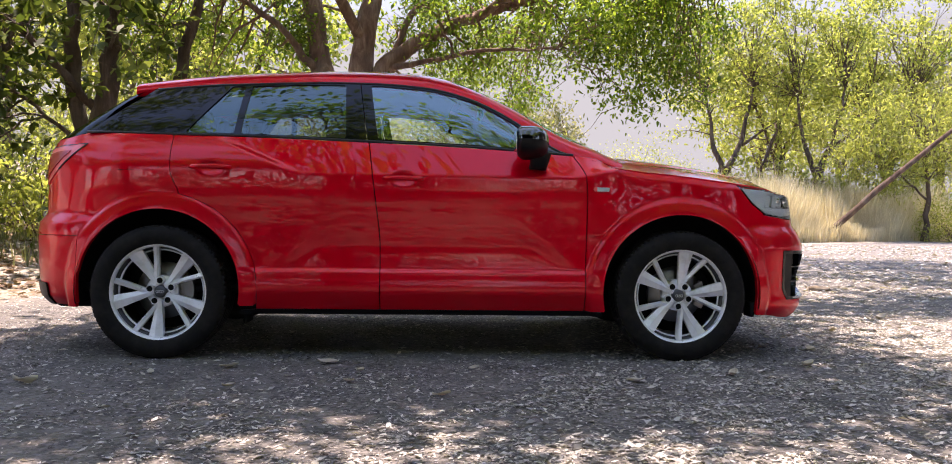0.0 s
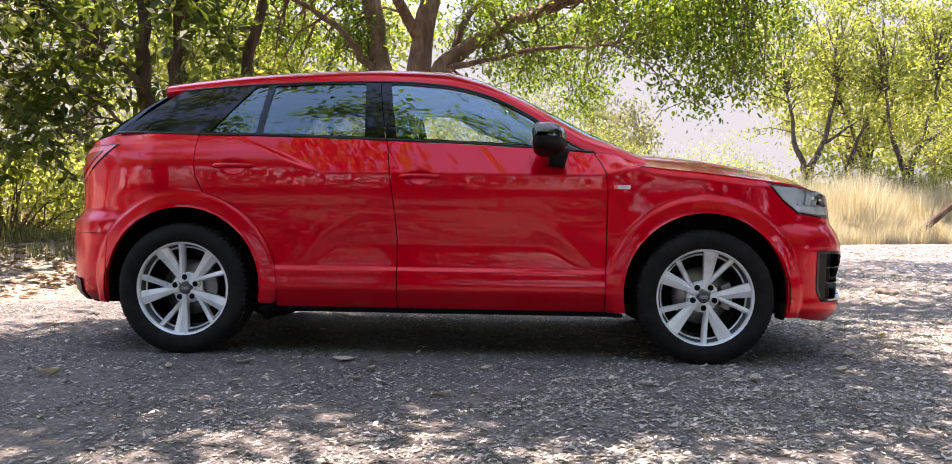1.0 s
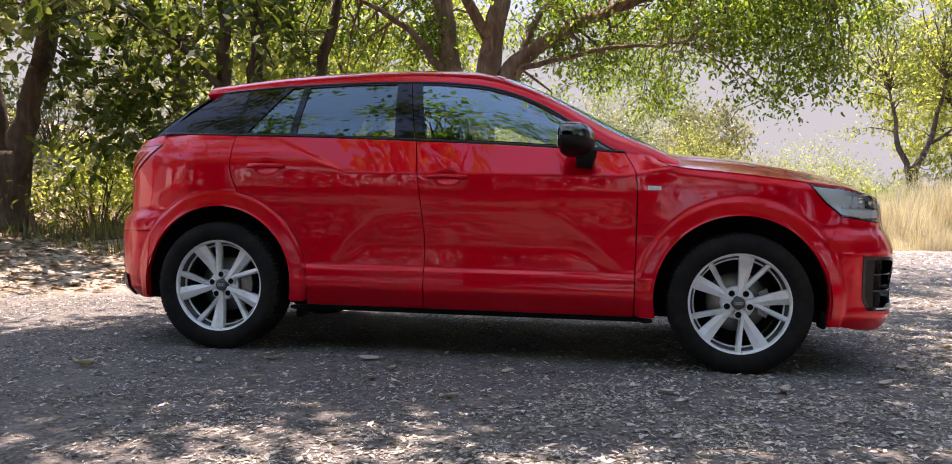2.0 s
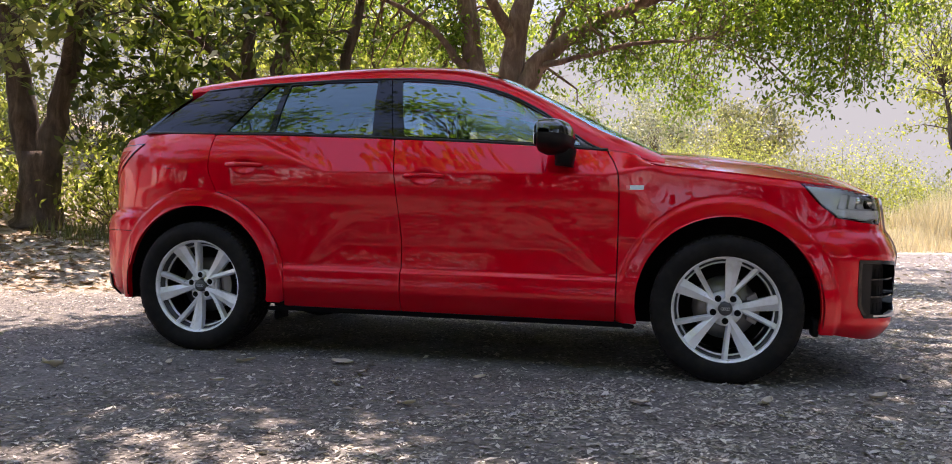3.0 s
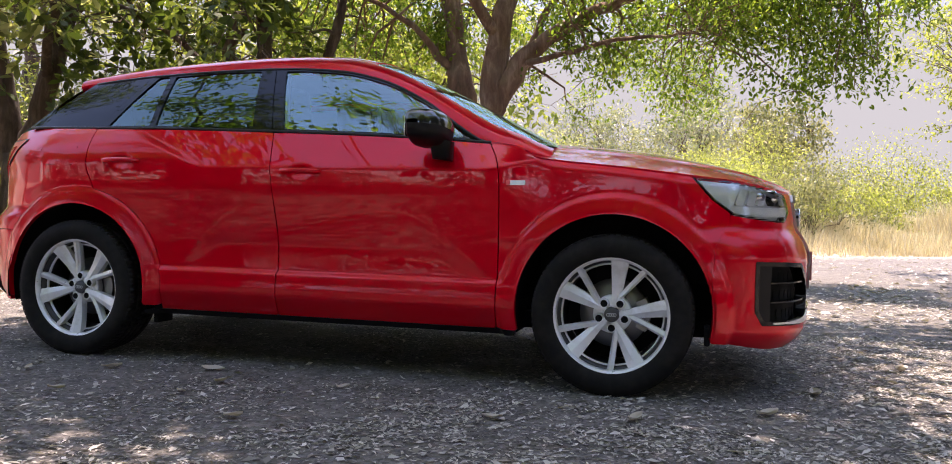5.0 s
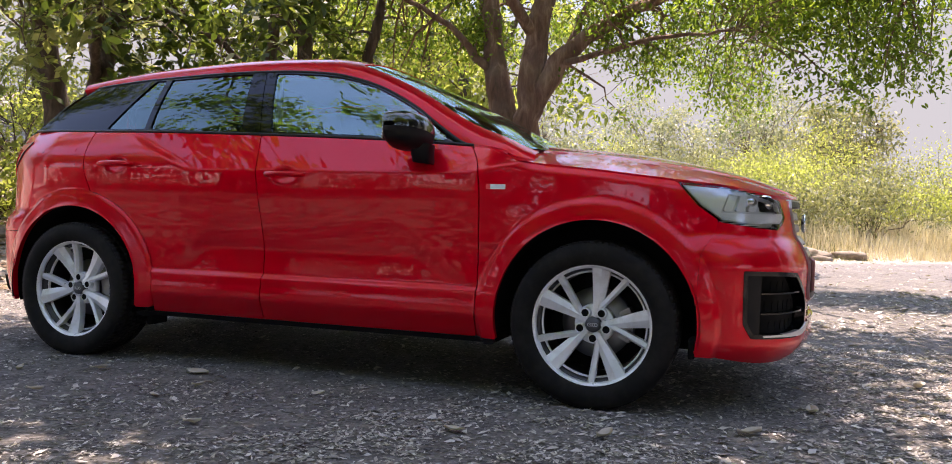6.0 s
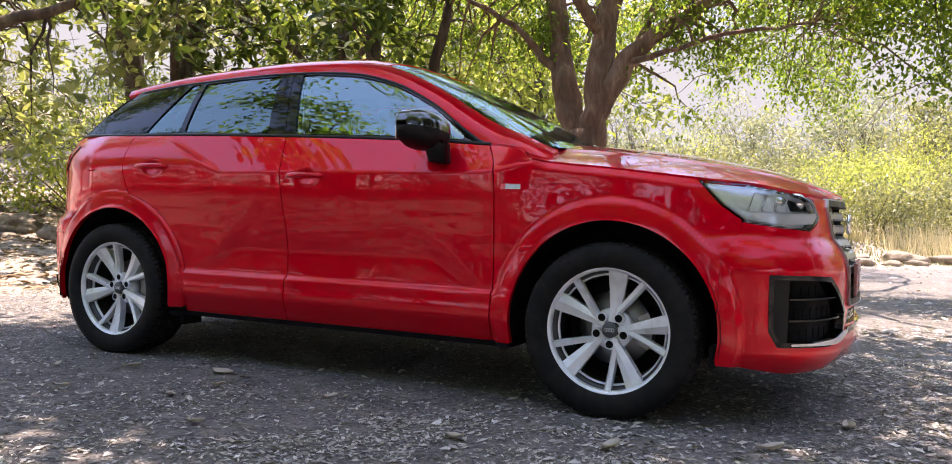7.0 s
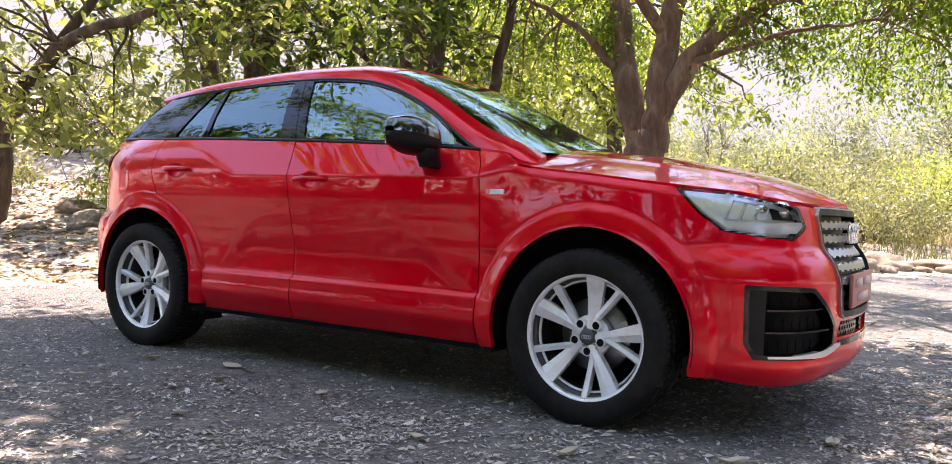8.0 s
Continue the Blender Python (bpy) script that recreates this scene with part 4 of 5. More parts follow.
    return rim


wheel(1.3, -1, -90)
wheel(-1.3, -1, 94)
wheel(1.3, 1, -70)
wheel(-1.3, 1, 30)


# inside the car
def seat(x, y):
    s = part("front_seat", join(box(x - 0.25, x + 0.27, y - 0.24, y + 0.24, 0.50, 0.66, 0.05, 3), moved(box(-0.07, 0.07, -0.235, 0.235, 0.0, 0.56, 0.05, 3), pose(x - 0.25, y, 0.60, 0, -14, 0))), CLOTH, car, "dark cloth front seat")
    part("headrest", moved(box(-0.05, 0.05, -0.13, 0.13, 0.0, 0.19, 0.045, 3), pose(x - 0.405, y, 1.165, 0, -10, 0)), CLOTH, s, "dark headrest")
    for dy in (-0.06, 0.06):
        part("headrest_post", tube([(x - 0.385, y + dy, 1.10), (x - 0.40, y + dy, 1.19)], 0.006, 6), CHROME, s)
    return s


for y in (-0.37, 0.37):
    seat(0.02, y)
bench = part("rear_bench", join(box(-1.05, -0.55, -0.60, 0.60, 0.50, 0.66, 0.06, 3), moved(box(-0.07, 0.07, -0.60, 0.60, 0.0, 0.55, 0.05, 3), pose(-1.02, 0, 0.60, 0, -18, 0))), CLOTH, car, "dark cloth rear bench")
for y in (-0.38, 0.0, 0.38):
    part("headrest", moved(box(-0.05, 0.05, -0.12, 0.12, 0.0, 0.15, 0.04, 3), pose(-1.22, y, 1.13, 0, -8, 0)), CLOTH, bench, "dark headrest")
part("cabin_floor", box(-1.8, 0.9, -0.75, 0.75, 0.32, 0.36), LINER, car, "dark cabin floor")
part("boot_shelf", box(-1.75, -1.22, -0.62, 0.62, 1.02, 1.04, 0.01), LINER, car, "dark boot shelf")
part("dashboard", join(moved(box(-0.17, 0.22, -0.68, 0.68, -0.13, 0.07, 0.06, 3), pose(0.70, 0, 0.97, 0, 6, 0)), box(0.55, 0.85, -0.66, 0.66, 0.45, 0.9, 0.05)), CLOTH, car, "dark dashboard")
part("steering_wheel", join(moved(lathe([(0.175 + 0.015 * math.cos(a), 0.015 * math.sin(a)) for a in [math.pi * j / 4 for j in range(8)]], 32, closed=True), pose(0.42, -0.37, 0.97, 0, 0, 0) @ pose(0, 0, 0, 0, 0, -90) @ pose(0, 0, 0, -25, 0, 0)),
                            moved(box(-0.15, 0.15, -0.02, 0.02, -0.03, 0.03, 0.01), pose(0.42, -0.37, 0.97) @ pose(0, 0, 0, 0, 0, -90) @ pose(0, 0, 0, -25, 0, 0))), BLACK, car, "black steering wheel")
part("inside_mirror", box(0.30, 0.33, -0.11, 0.11, 1.30, 1.36, 0.015), BLACK, car, "black inside mirror")
for sgn in (-1, 1):
    part("belt_webbing", moved(box(-0.002, 0.002, -0.022, 0.022, -0.30, 0.30), pose(-0.315, sgn * 0.60, 1.08, 4 * sgn, 0, 0)), CREAM, car, "pale seat belt webbing")


# ---- the ground ----
EDGE = [(-60, -30), (-14, -3.2), (-6.5, -0.4), (-4.4, 0.9), (-3.2, 2.4), (-2.3, 4.6), (-0.9, 8.3), (1.2, 11.4), (4.6, 14.6), (11, 18.6), (18, 23.0), (60, 44)]


def beyond(x, y):
    """Distance past the lane's far edge; negative on the lane."""
    best, s = 1e9, 1
    for (ax, ay), (bx, by) in zip(EDGE, EDGE[1:]):
        dx, dy = bx - ax, by - ay
        t = min(1, max(0, ((x - ax) * dx + (y - ay) * dy) / (dx * dx + dy * dy)))
        d = math.hypot(x - ax - t * dx, y - ay - t * dy)
        if d < best:
            best, s = d, 1 if dx * (y - ay) - dy * (x - ax) > 0 else -1
    return best * s


def ground_z(x, y):
    d = max(beyond(x, y), -6.3 - y, x - 11.5 - 1.2 * max(0.0, y - 6))
    rough = noise.noise(Vector((x * 0.9, y * 0.9, 0))) * 0.5 + noise.noise(Vector((x * 2.7, y * 2.7, 4))) * 0.3
    bank = 0.30 * smooth(0.1, 2.6, d) + 0.05 * min(max(d, 0), 16) * smooth(-4, 3, x)
    bank += 0.30 * min(max(beyond(x, y) - 3.5, 0), 22) * smooth(-3.5, -10, x) * smooth(20, 11, y) * smooth(60, 35, math.hypot(x, y))
    near = math.hypot(x - 0.3, y + 1)
    lift = 0.006 * noise.noise(Vector((x * 3.1, y * 3.1, 9))) * smooth(1.9, 3.0, near)
    return bank + rough * 0.13 * smooth(0.0, 1.5, d) * smooth(60, 25, near) + lift


def grid_line(lo, hi, step, far):
    mid = list(np.arange(lo, hi + 1e-6, step))
    out, s, p = [], step, hi
    while p < far:
        s *= 1.28
        p += s
        out.append(p)
    inn, s, p = [], step, lo
    while p > -far:
        s *= 1.28
        p -= s
        inn.append(p)
    return inn[::-1] + mid + out


gx, gy = grid_line(-13, 15, 0.2, 900), grid_line(-7, 22, 0.2, 900)
gv = [(x, y, ground_z(x, y)) for y in gy for x in gx]
nx = len(gx)
ground = mesh_object("ground", gv, [(j * nx + i, j * nx + i + 1, (j + 1) * nx + i + 1, (j + 1) * nx + i) for j in range(len(gy) - 1) for i in range(nx - 1)], GROUND)
tagged(ground, "grey gravel lane strewn with dry leaves, sandy verge", "ground", kind="structure")
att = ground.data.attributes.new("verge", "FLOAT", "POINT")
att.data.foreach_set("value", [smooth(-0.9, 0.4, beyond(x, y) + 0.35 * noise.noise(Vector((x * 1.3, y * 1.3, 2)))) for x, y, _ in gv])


# glowing wall painted as haze far behind the trees, clear towards its top
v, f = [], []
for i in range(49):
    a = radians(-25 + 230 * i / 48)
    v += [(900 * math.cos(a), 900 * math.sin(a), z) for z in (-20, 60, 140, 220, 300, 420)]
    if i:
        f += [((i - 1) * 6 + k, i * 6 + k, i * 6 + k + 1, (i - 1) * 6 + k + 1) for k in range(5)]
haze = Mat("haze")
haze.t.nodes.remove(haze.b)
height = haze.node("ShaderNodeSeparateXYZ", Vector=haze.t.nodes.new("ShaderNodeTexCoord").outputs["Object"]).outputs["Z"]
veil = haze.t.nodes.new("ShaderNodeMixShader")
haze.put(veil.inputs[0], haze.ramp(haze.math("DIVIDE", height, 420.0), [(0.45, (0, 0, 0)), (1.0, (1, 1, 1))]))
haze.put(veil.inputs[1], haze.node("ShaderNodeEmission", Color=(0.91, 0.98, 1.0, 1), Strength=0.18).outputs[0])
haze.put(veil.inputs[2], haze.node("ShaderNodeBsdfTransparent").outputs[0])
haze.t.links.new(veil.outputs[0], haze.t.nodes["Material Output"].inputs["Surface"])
tagged(mesh_object("backdrop", v, f, haze.m), "pale haze painted on a glowing wall beyond the trees", "backdrop", kind="structure")


# ---- leaves and trees ----
def leaf_mesh(name, centres, spread, size, mat, rng, narrow=0.42, droop=0.35, whorl=0):
    """Many small folded leaves, scattered round the centres: (x, y, z, leaves) each. With whorl they stand in rosettes of so many, broadest near the tip."""
    parts_c = []
    for x, y, z, n in centres:
        p = rng.normal(0, 1, (max(1, int(n / max(whorl, 1))), 3)) * spread * np.array([1, 1, 0.8]) + np.array([x, y, z])
        parts_c.append(p)
    c = np.concatenate(parts_c)
    if whorl:
        axis = rng.normal(0, 0.55, (len(c), 3)) + np.array([0, 0, 0.75])
        axis /= np.linalg.norm(axis, axis=1)[:, None]
        c, axis = np.repeat(c, whorl, 0), np.repeat(axis, whorl, 0)
        d = rng.normal(0, 1, (len(c), 3))
        d -= axis * (d * axis).sum(1)[:, None]
        d /= np.linalg.norm(d, axis=1)[:, None]
        d += axis * rng.uniform(-0.5, 0.75, len(c))[:, None]
        up = axis + rng.normal(0, 0.25, axis.shape)
    else:
        d = rng.normal(0, 1, (len(c), 3))
        d[:, 2] -= droop * 1.5
        up = rng.normal(0, 0.55, (len(c), 3)) + np.array([0, 0, 1.0])
    n = len(c)
    d /= np.linalg.norm(d, axis=1)[:, None]
    side = np.cross(d, up)
    side /= np.linalg.norm(side, axis=1)[:, None] + 1e-9
    nrm = np.cross(side, d)
    l = size * rng.uniform(0.55, 1.25, n)[:, None]
    w = l * narrow * 0.5
    wa, wb = (0.55, 1.0) if whorl else (0.92, 0.80)
    a, b = c + d * l * 0.28 + nrm * w * 0.30, c + d * l * 0.66 + nrm * w * 0.20
    v = np.stack([c, a + side * w * wa, b + side * w * wb, c + d * l - nrm * l * 0.08, b - side * w * wb, a - side * w * wa], 1).reshape(-1, 3)
    return fast_mesh(name, v, 6, mat)


def fast_mesh(name, v, k, mat):
    """A mesh of loose faces with k corners each."""
    me = bpy.data.meshes.new(name)
    n = len(v) // k
    me.vertices.add(len(v))
    me.vertices.foreach_set("co", np.ascontiguousarray(v, dtype=np.float32).ravel())
    me.loops.add(len(v))
    me.loops.foreach_set("vertex_index", np.arange(len(v), dtype=np.int32))
    me.polygons.add(n)
    me.polygons.foreach_set("loop_start", np.arange(0, len(v), k, dtype=np.int32))
    me.materials.append(mat)
    me.update(calc_edges=True)
    return new(name, me)


def bend(p, q, sag, rng, n=7, rough=0.05):
    """Points on a slightly crooked way from p to q."""
    p, q = Vector(p), Vector(q)
    l = (q - p).length
    out = []
    for i in range(n):
        s = i / (n - 1)
        j = Vector(rng.normal(0, 1, 3)) * rough * l * math.sin(math.pi * s)
        out.append(p.lerp(q, s) + Vector((0, 0, sag * l * math.sin(math.pi * s))) + j)
    return out


def tree(name, label, limbs, clumps, leaf, size, spread, bark, seed, twigs=1.0, narrow=0.42, whorl=0):
    """A tree: limbs as (points, first radius, last radius), the first one its trunk; clumps as (x, y, z, leaves)."""
    rng = np.random.default_rng(seed)
    base = limbs[0][0][0]
    root = tagged(new(name), label, "tree")
    root.location = base
    inv = Matrix.Translation(-Vector(base))
    wood, thin = [], []
    nodes = []
    for k, (pts, r0, r1) in enumerate(limbs):
        way = []
        for a, b in zip(pts, pts[1:]):
            way += bend(a, b, 0.0, rng, 6, 0.025)[(1 if way else 0):]
        radii = [r0 + (r1 - r0) * i / (len(way) - 1) for i in range(len(way))]
        if k == 0:
            radii[0] *= 1.45
            radii[1] *= 1.15
        ob = part("trunk" if k == 0 else "limb", moved(tube(way, radii, 14 if r0 > 0.06 else 8, 0.28), inv), bark, root)
        nodes += [(p, r) for p, r in zip(way, radii)][(len(way) // 2 if k == 0 else 1):]
    for x, y, z, n in clumps:
        c = Vector((x, y, z))
        if rng.random() < twigs:
            p, r = min(nodes, key=lambda e: (e[0] - c).length + 0.3 * rng.random())
            if (p - c).length < 4.5:
                thin.append(tube(bend(p, c, 0.10, rng, 6, 0.035), [min(r * 0.6, 0.03)] + [min(r * 0.5, 0.02)] * 2 + [0.012, 0.008, 0.004], 5, 0, False))
                for _ in range(2):
                    e = c + Vector(rng.normal(0, 1, 3)) * spread * 1.4
                    thin.append(tube(bend(c.lerp(p, 0.2 * rng.random()), e, 0.05, rng, 4, 0.08), [0.007, 0.006, 0.004, 0.003], 4, 0, False))
    if thin:
        tagged(part("twig_growth", moved(join(*thin), inv), bark, root), kind="stuff")
    ob = leaf_mesh("crown", [(x - base[0], y - base[1], z - base[2], n) for x, y, z, n in clumps], spread, size, leaf, rng, narrow, 0.35, whorl)
    ob.parent = root
    return root


def cloud(rng, n, centre, radii, leaves, low=-9.0, gap=0.0):
    """Clump places in a rounded crown, denser towards its shell."""
    out = []
    while len(out) < n:
        d = Vector(rng.normal(0, 1, 3)).normalized() * (rng.random() ** 0.45)
        p = (centre[0] + d.x * radii[0], centre[1] + d.y * radii[1], centre[2] + d.z * radii[2])
        if p[2] < low or noise.noise(Vector(p) * 0.55) < gap - 0.5:
            continue
        out.append((*p, leaves * rng.uniform(0.6, 1.3)))
    return out


rng = np.random.default_rng(5)
gz = ground_z
# the forked tree behind the car
bx, by = -1.5, 7.1
b0 = gz(bx, by) - 0.05
main_limbs = [
    ([(bx - 0.05, by, b0), (bx - 0.03, by, 1.2), (bx - 0.06, by, 1.95)], 0.33, 0.27),
    ([(bx - 0.12, by, 1.7), (bx - 0.36, by, 2.55), (bx - 0.50, by + 0.1, 3.3), (bx - 0.72, by + 0.2, 4.4), (bx - 0.9, by, 5.8)], 0.20, 0.09),
    ([(bx + 0.04, by, 1.7), (bx + 0.12, by - 0.05, 2.6), (bx + 0.23, by, 3.4), (bx + 0.42, by + 0.2, 4.4), (bx + 0.5, by + 0.3, 6.0)], 0.21, 0.09),
    ([(bx + 0.06, by, 2.1), (bx + 0.50, by - 0.05, 2.85), (bx + 0.95, by - 0.1, 3.2), (bx + 1.45, by - 0.2, 3.45), (bx + 2.3, by - 0.3, 3.75), (bx + 3.4, by - 0.4, 4.1)], 0.16, 0.05),
    ([(bx + 0.50, by - 0.05, 2.82), (bx + 1.0, by - 0.3, 2.88), (bx + 1.9, by - 0.6, 3.02), (bx + 2.9, by - 0.9, 3.0)], 0.055, 0.015),
    ([(bx + 0.62, by, 2.95), (bx + 0.8, by + 0.1, 3.5), (bx + 1.3, by + 0.4, 4.3)], 0.08, 0.03),
    ([(bx - 0.40, by, 2.7), (bx - 1.0, by - 0.3, 3.4), (bx - 2.0, by - 0.6, 4.0)], 0.07, 0.02),
    ([(bx + 0.2, by, 3.2), (bx - 0.2, by - 0.6, 3.9), (bx - 0.6, by - 1.6, 4.8)], 0.09, 0.03),
    ([(bx + 2.0, by - 0.3, 3.65), (bx + 2.8, by - 1.2, 4.0), (bx + 3.6, by - 2.6, 4.4)], 0.06, 0.02),
]
clumps = cloud(rng, 55, (bx, by + 0.4, 4.9), (4.0, 3.0, 1.8), 80, 3.2)
clumps += cloud(rng, 42, (bx - 0.6, by + 0.3, 6.3), (2.7, 2.4, 1.0), 70)
clumps += cloud(rng, 60, (bx + 3.3, by - 0.2, 3.6), (2.6, 1.8, 1.0), 70, 2.3)
clumps += cloud(rng, 24, (bx + 4.3, by - 0.4, 2.95), (1.5, 1.0, 0.7), 60, 2.0)
clumps += cloud(rng, 26, (bx + 1.6, by + 0.8, 3.0), (1.6, 1.2, 0.8), 50, 2.1)
clumps += cloud(rng, 34, (bx - 2.0, by + 0.4, 3.4), (1.7, 1.5, 0.9), 70, 2.3)
main_limbs += [
    ([(bx - 0.6, by + 0.2, 4.0), (bx - 1.4, by - 1.6, 5.6), (bx - 2.0, by - 4.6, 6.4), (bx - 2.2, by - 8.6, 6.6)], 0.12, 0.03),
    ([(bx + 0.4, by + 0.2, 4.2), (bx + 1.2, by - 1.8, 5.6), (bx + 1.8, by - 4.8, 6.3), (bx + 2.2, by - 9.0, 6.5)], 0.12, 0.03),
    ([(bx + 2.6, by - 0.3, 3.85), (bx + 3.2, by + 2.0, 4.2), (bx + 3.4, by + 4.6, 4.3)], 0.06, 0.02),
]
clumps += cloud(rng, 30, (0.9, 12.0, 3.6), (1.8, 2.2, 1.5), 60, 2.2)
main_limbs.append(([(bx + 3.0, by - 0.4, 3.98), (bx + 3.9, by - 0.6, 4.15), (bx + 5.0, by - 0.8, 4.1)], 0.05, 0.015))
clumps += cloud(rng, 30, (bx + 4.2, by - 0.6, 3.6), (1.5, 1.2, 0.8), 50, 2.5)
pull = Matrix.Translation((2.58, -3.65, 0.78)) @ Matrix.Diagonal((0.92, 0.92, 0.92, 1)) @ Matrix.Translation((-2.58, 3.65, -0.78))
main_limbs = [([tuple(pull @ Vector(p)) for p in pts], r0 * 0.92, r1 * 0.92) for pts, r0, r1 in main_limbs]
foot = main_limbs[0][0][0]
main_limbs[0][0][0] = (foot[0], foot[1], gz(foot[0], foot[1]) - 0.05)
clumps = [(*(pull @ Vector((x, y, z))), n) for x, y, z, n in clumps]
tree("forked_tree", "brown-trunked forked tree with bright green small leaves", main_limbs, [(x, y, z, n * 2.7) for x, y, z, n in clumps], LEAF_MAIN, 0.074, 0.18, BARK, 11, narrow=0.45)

# trees on the bank behind the car's tail
bx, by = -4.4, 5.7
b0 = gz(bx, by) - 0.05
clumps = cloud(rng, 50, (bx + 0.2, by - 0.4, 3.6), (2.4, 2.0, 1.5), 66, 2.0)
clumps += cloud(rng, 26, (bx - 1.3, by - 0.6, 2.3), (1.2, 1.0, 1.2), 60, 0.9)
tree("bank_tree", "dark-leaved tree with twin brown trunks on the bank",
     [([(bx, by, b0), (bx + 0.02, by, 0.9), (bx + 0.0, by, 1.5)], 0.21, 0.17), ([(bx - 0.03, by, 1.3), (bx - 0.22, by, 2.4), (bx - 0.18, by, 3.2), (bx - 0.4, by, 4.6)], 0.115, 0.06),
      ([(bx + 0.04, by, 1.3), (bx + 0.22, by, 2.2), (bx + 0.30, by, 3.2), (bx + 0.6, by, 5.0)], 0.145, 0.07), ([(bx + 0.55, by + 0.6, b0), (bx + 0.6, by + 0.5, 1.3), (bx + 0.95, by + 0.4, 2.3), (bx + 1.3, by + 0.3, 3.6)], 0.12, 0.06),
      ([(bx + 0.1, by, 2.0), (bx - 0.6, by - 0.5, 2.9), (bx - 1.5, by - 0.8, 3.4)], 0.06, 0.02), ([(bx - 0.1, by, 1.6), (bx - 0.7, by - 0.2, 2.1), (bx - 1.6, by - 0.2, 2.5)], 0.035, 0.012)],
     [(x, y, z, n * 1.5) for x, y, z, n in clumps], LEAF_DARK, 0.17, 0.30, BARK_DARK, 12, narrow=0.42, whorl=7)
bx, by = -7.0, 4.6
b0 = gz(bx, by) - 0.05
clumps = cloud(rng, 44, (bx + 0.2, by - 0.2, 4.1), (2.8, 2.4, 1.2), 56, 2.9)
clumps += cloud(rng, 9, (bx + 1.5, by - 1.9, 3.1), (1.1, 0.9, 0.6), 36, 2.3)
tree("bank_tree", "large-leaved tree with a forked brown trunk",
     [([(bx, by, b0), (bx, by, 0.8), (bx + 0.02, by, 1.4)], 0.30, 0.25), ([(bx - 0.08, by, 1.2), (bx - 0.22, by - 0.1, 2.2), (bx - 0.3, by - 0.3, 3.4), (bx - 0.4, by - 0.4, 4.8)], 0.19, 0.09),
      ([(bx + 0.1, by, 1.2), (bx + 0.30, by + 0.1, 2.2), (bx + 0.42, by + 0.3, 3.2), (bx + 0.9, by + 0.5, 4.8)], 0.17, 0.08), ([(bx + 0.3, by + 0.1, 2.4), (bx + 1.2, by - 0.8, 3.2), (bx + 2.2, by - 1.8, 3.6)], 0.07, 0.02)],
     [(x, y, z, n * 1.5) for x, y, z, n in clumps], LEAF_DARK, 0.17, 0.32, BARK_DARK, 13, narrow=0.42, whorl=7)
# boughs with large pale leaves
bx, by = -9.8, 2.6
b0 = gz(bx, by) - 0.05
clumps = cloud(rng, 40, (bx + 0.8, by - 0.2, 3.5), (3.0, 2.4, 1.4), 54, 1.8)
clumps += cloud(rng, 17, (bx + 3.5, by + 0.9, 2.9), (1.5, 0.8, 0.7), 36, 2.1)
clumps += cloud(rng, 20, (bx + 2.0, by + 0.2, 1.9), (1.2, 1.0, 0.9), 40, 0.9)
tree("bank_tree", "tree with large pale green leaves",
     [([(bx, by, b0), (bx + 0.1, by, 1.0), (bx + 0.25, by, 1.7)], 0.27, 0.22), ([(bx + 0.2, by, 1.5), (bx + 0.2, by, 2.6), (bx, by, 4.4)], 0.17, 0.08),
      ([(bx + 0.25, by, 1.6), (bx + 1.0, by, 2.3), (bx + 2.0, by - 0.1, 2.75), (bx + 3.4, by + 0.5, 3.3), (bx + 4.6, by + 0.9, 3.5)], 0.13, 0.03), ([(bx + 1.0, by, 2.3), (bx + 1.6, by + 0.5, 3.4), (bx + 2.4, by + 0.7, 4.4)], 0.09, 0.03)],
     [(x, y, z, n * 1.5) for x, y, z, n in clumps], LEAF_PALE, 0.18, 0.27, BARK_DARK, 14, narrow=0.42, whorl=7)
# trees across the lane's bend
for k, (bx, by, hgt, mat) in enumerate([(10.6, 25.4,1.50, LEAF_LIME), (13.9, 25.0,1.50, LEAF_LIME), (17.6, 27.0,1.60, LEAF_LIME), (22.5, 25.5,1.50, LEAF_MAIN), (26.0, 30.0, 1.3, LEAF_LIME)]):
    b0 = gz(bx, by) - 0.05
    clumps = cloud(rng, 84, (bx, by, 4.4 * hgt), (3.4, 2.8, 2.4 * hgt), 66, 2.2)
    clumps += cloud(rng, 18, (bx + 0.6, by - 1.2, 2.0), (2.0, 1.2, 0.9), 60, 0.7)
    tree("verge_tree", "sunlit yellow-green tree across the lane",
         [([(bx, by, b0), (bx - 0.1, by, 1.4), (bx + 0.05, by, 2.6)], 0.26, 0.18), ([(bx, by, 2.2), (bx - 0.5, by, 3.4), (bx - 0.8, by, 5.2)], 0.12, 0.04), ([(bx + 0.05, by, 2.4), (bx + 0.6, by, 3.6), (bx + 1.0, by, 5.6)], 0.13, 0.04),
          ([(bx + 0.5, by + 0.3, b0), (bx + 0.9, by + 0.2, 1.3), (bx + 1.5, by, 2.8), (bx + 2.0, by, 4.2)], 0.13, 0.05), ([(bx + 0.6, by, 3.4), (bx + 1.6, by - 0.6, 4.2)], 0.06, 0.02)],
         [(x, y, z, n * 1.45) for x, y, z, n in clumps], mat, 0.16, 0.25, BARK_DARK, 20 + k, narrow=0.45)
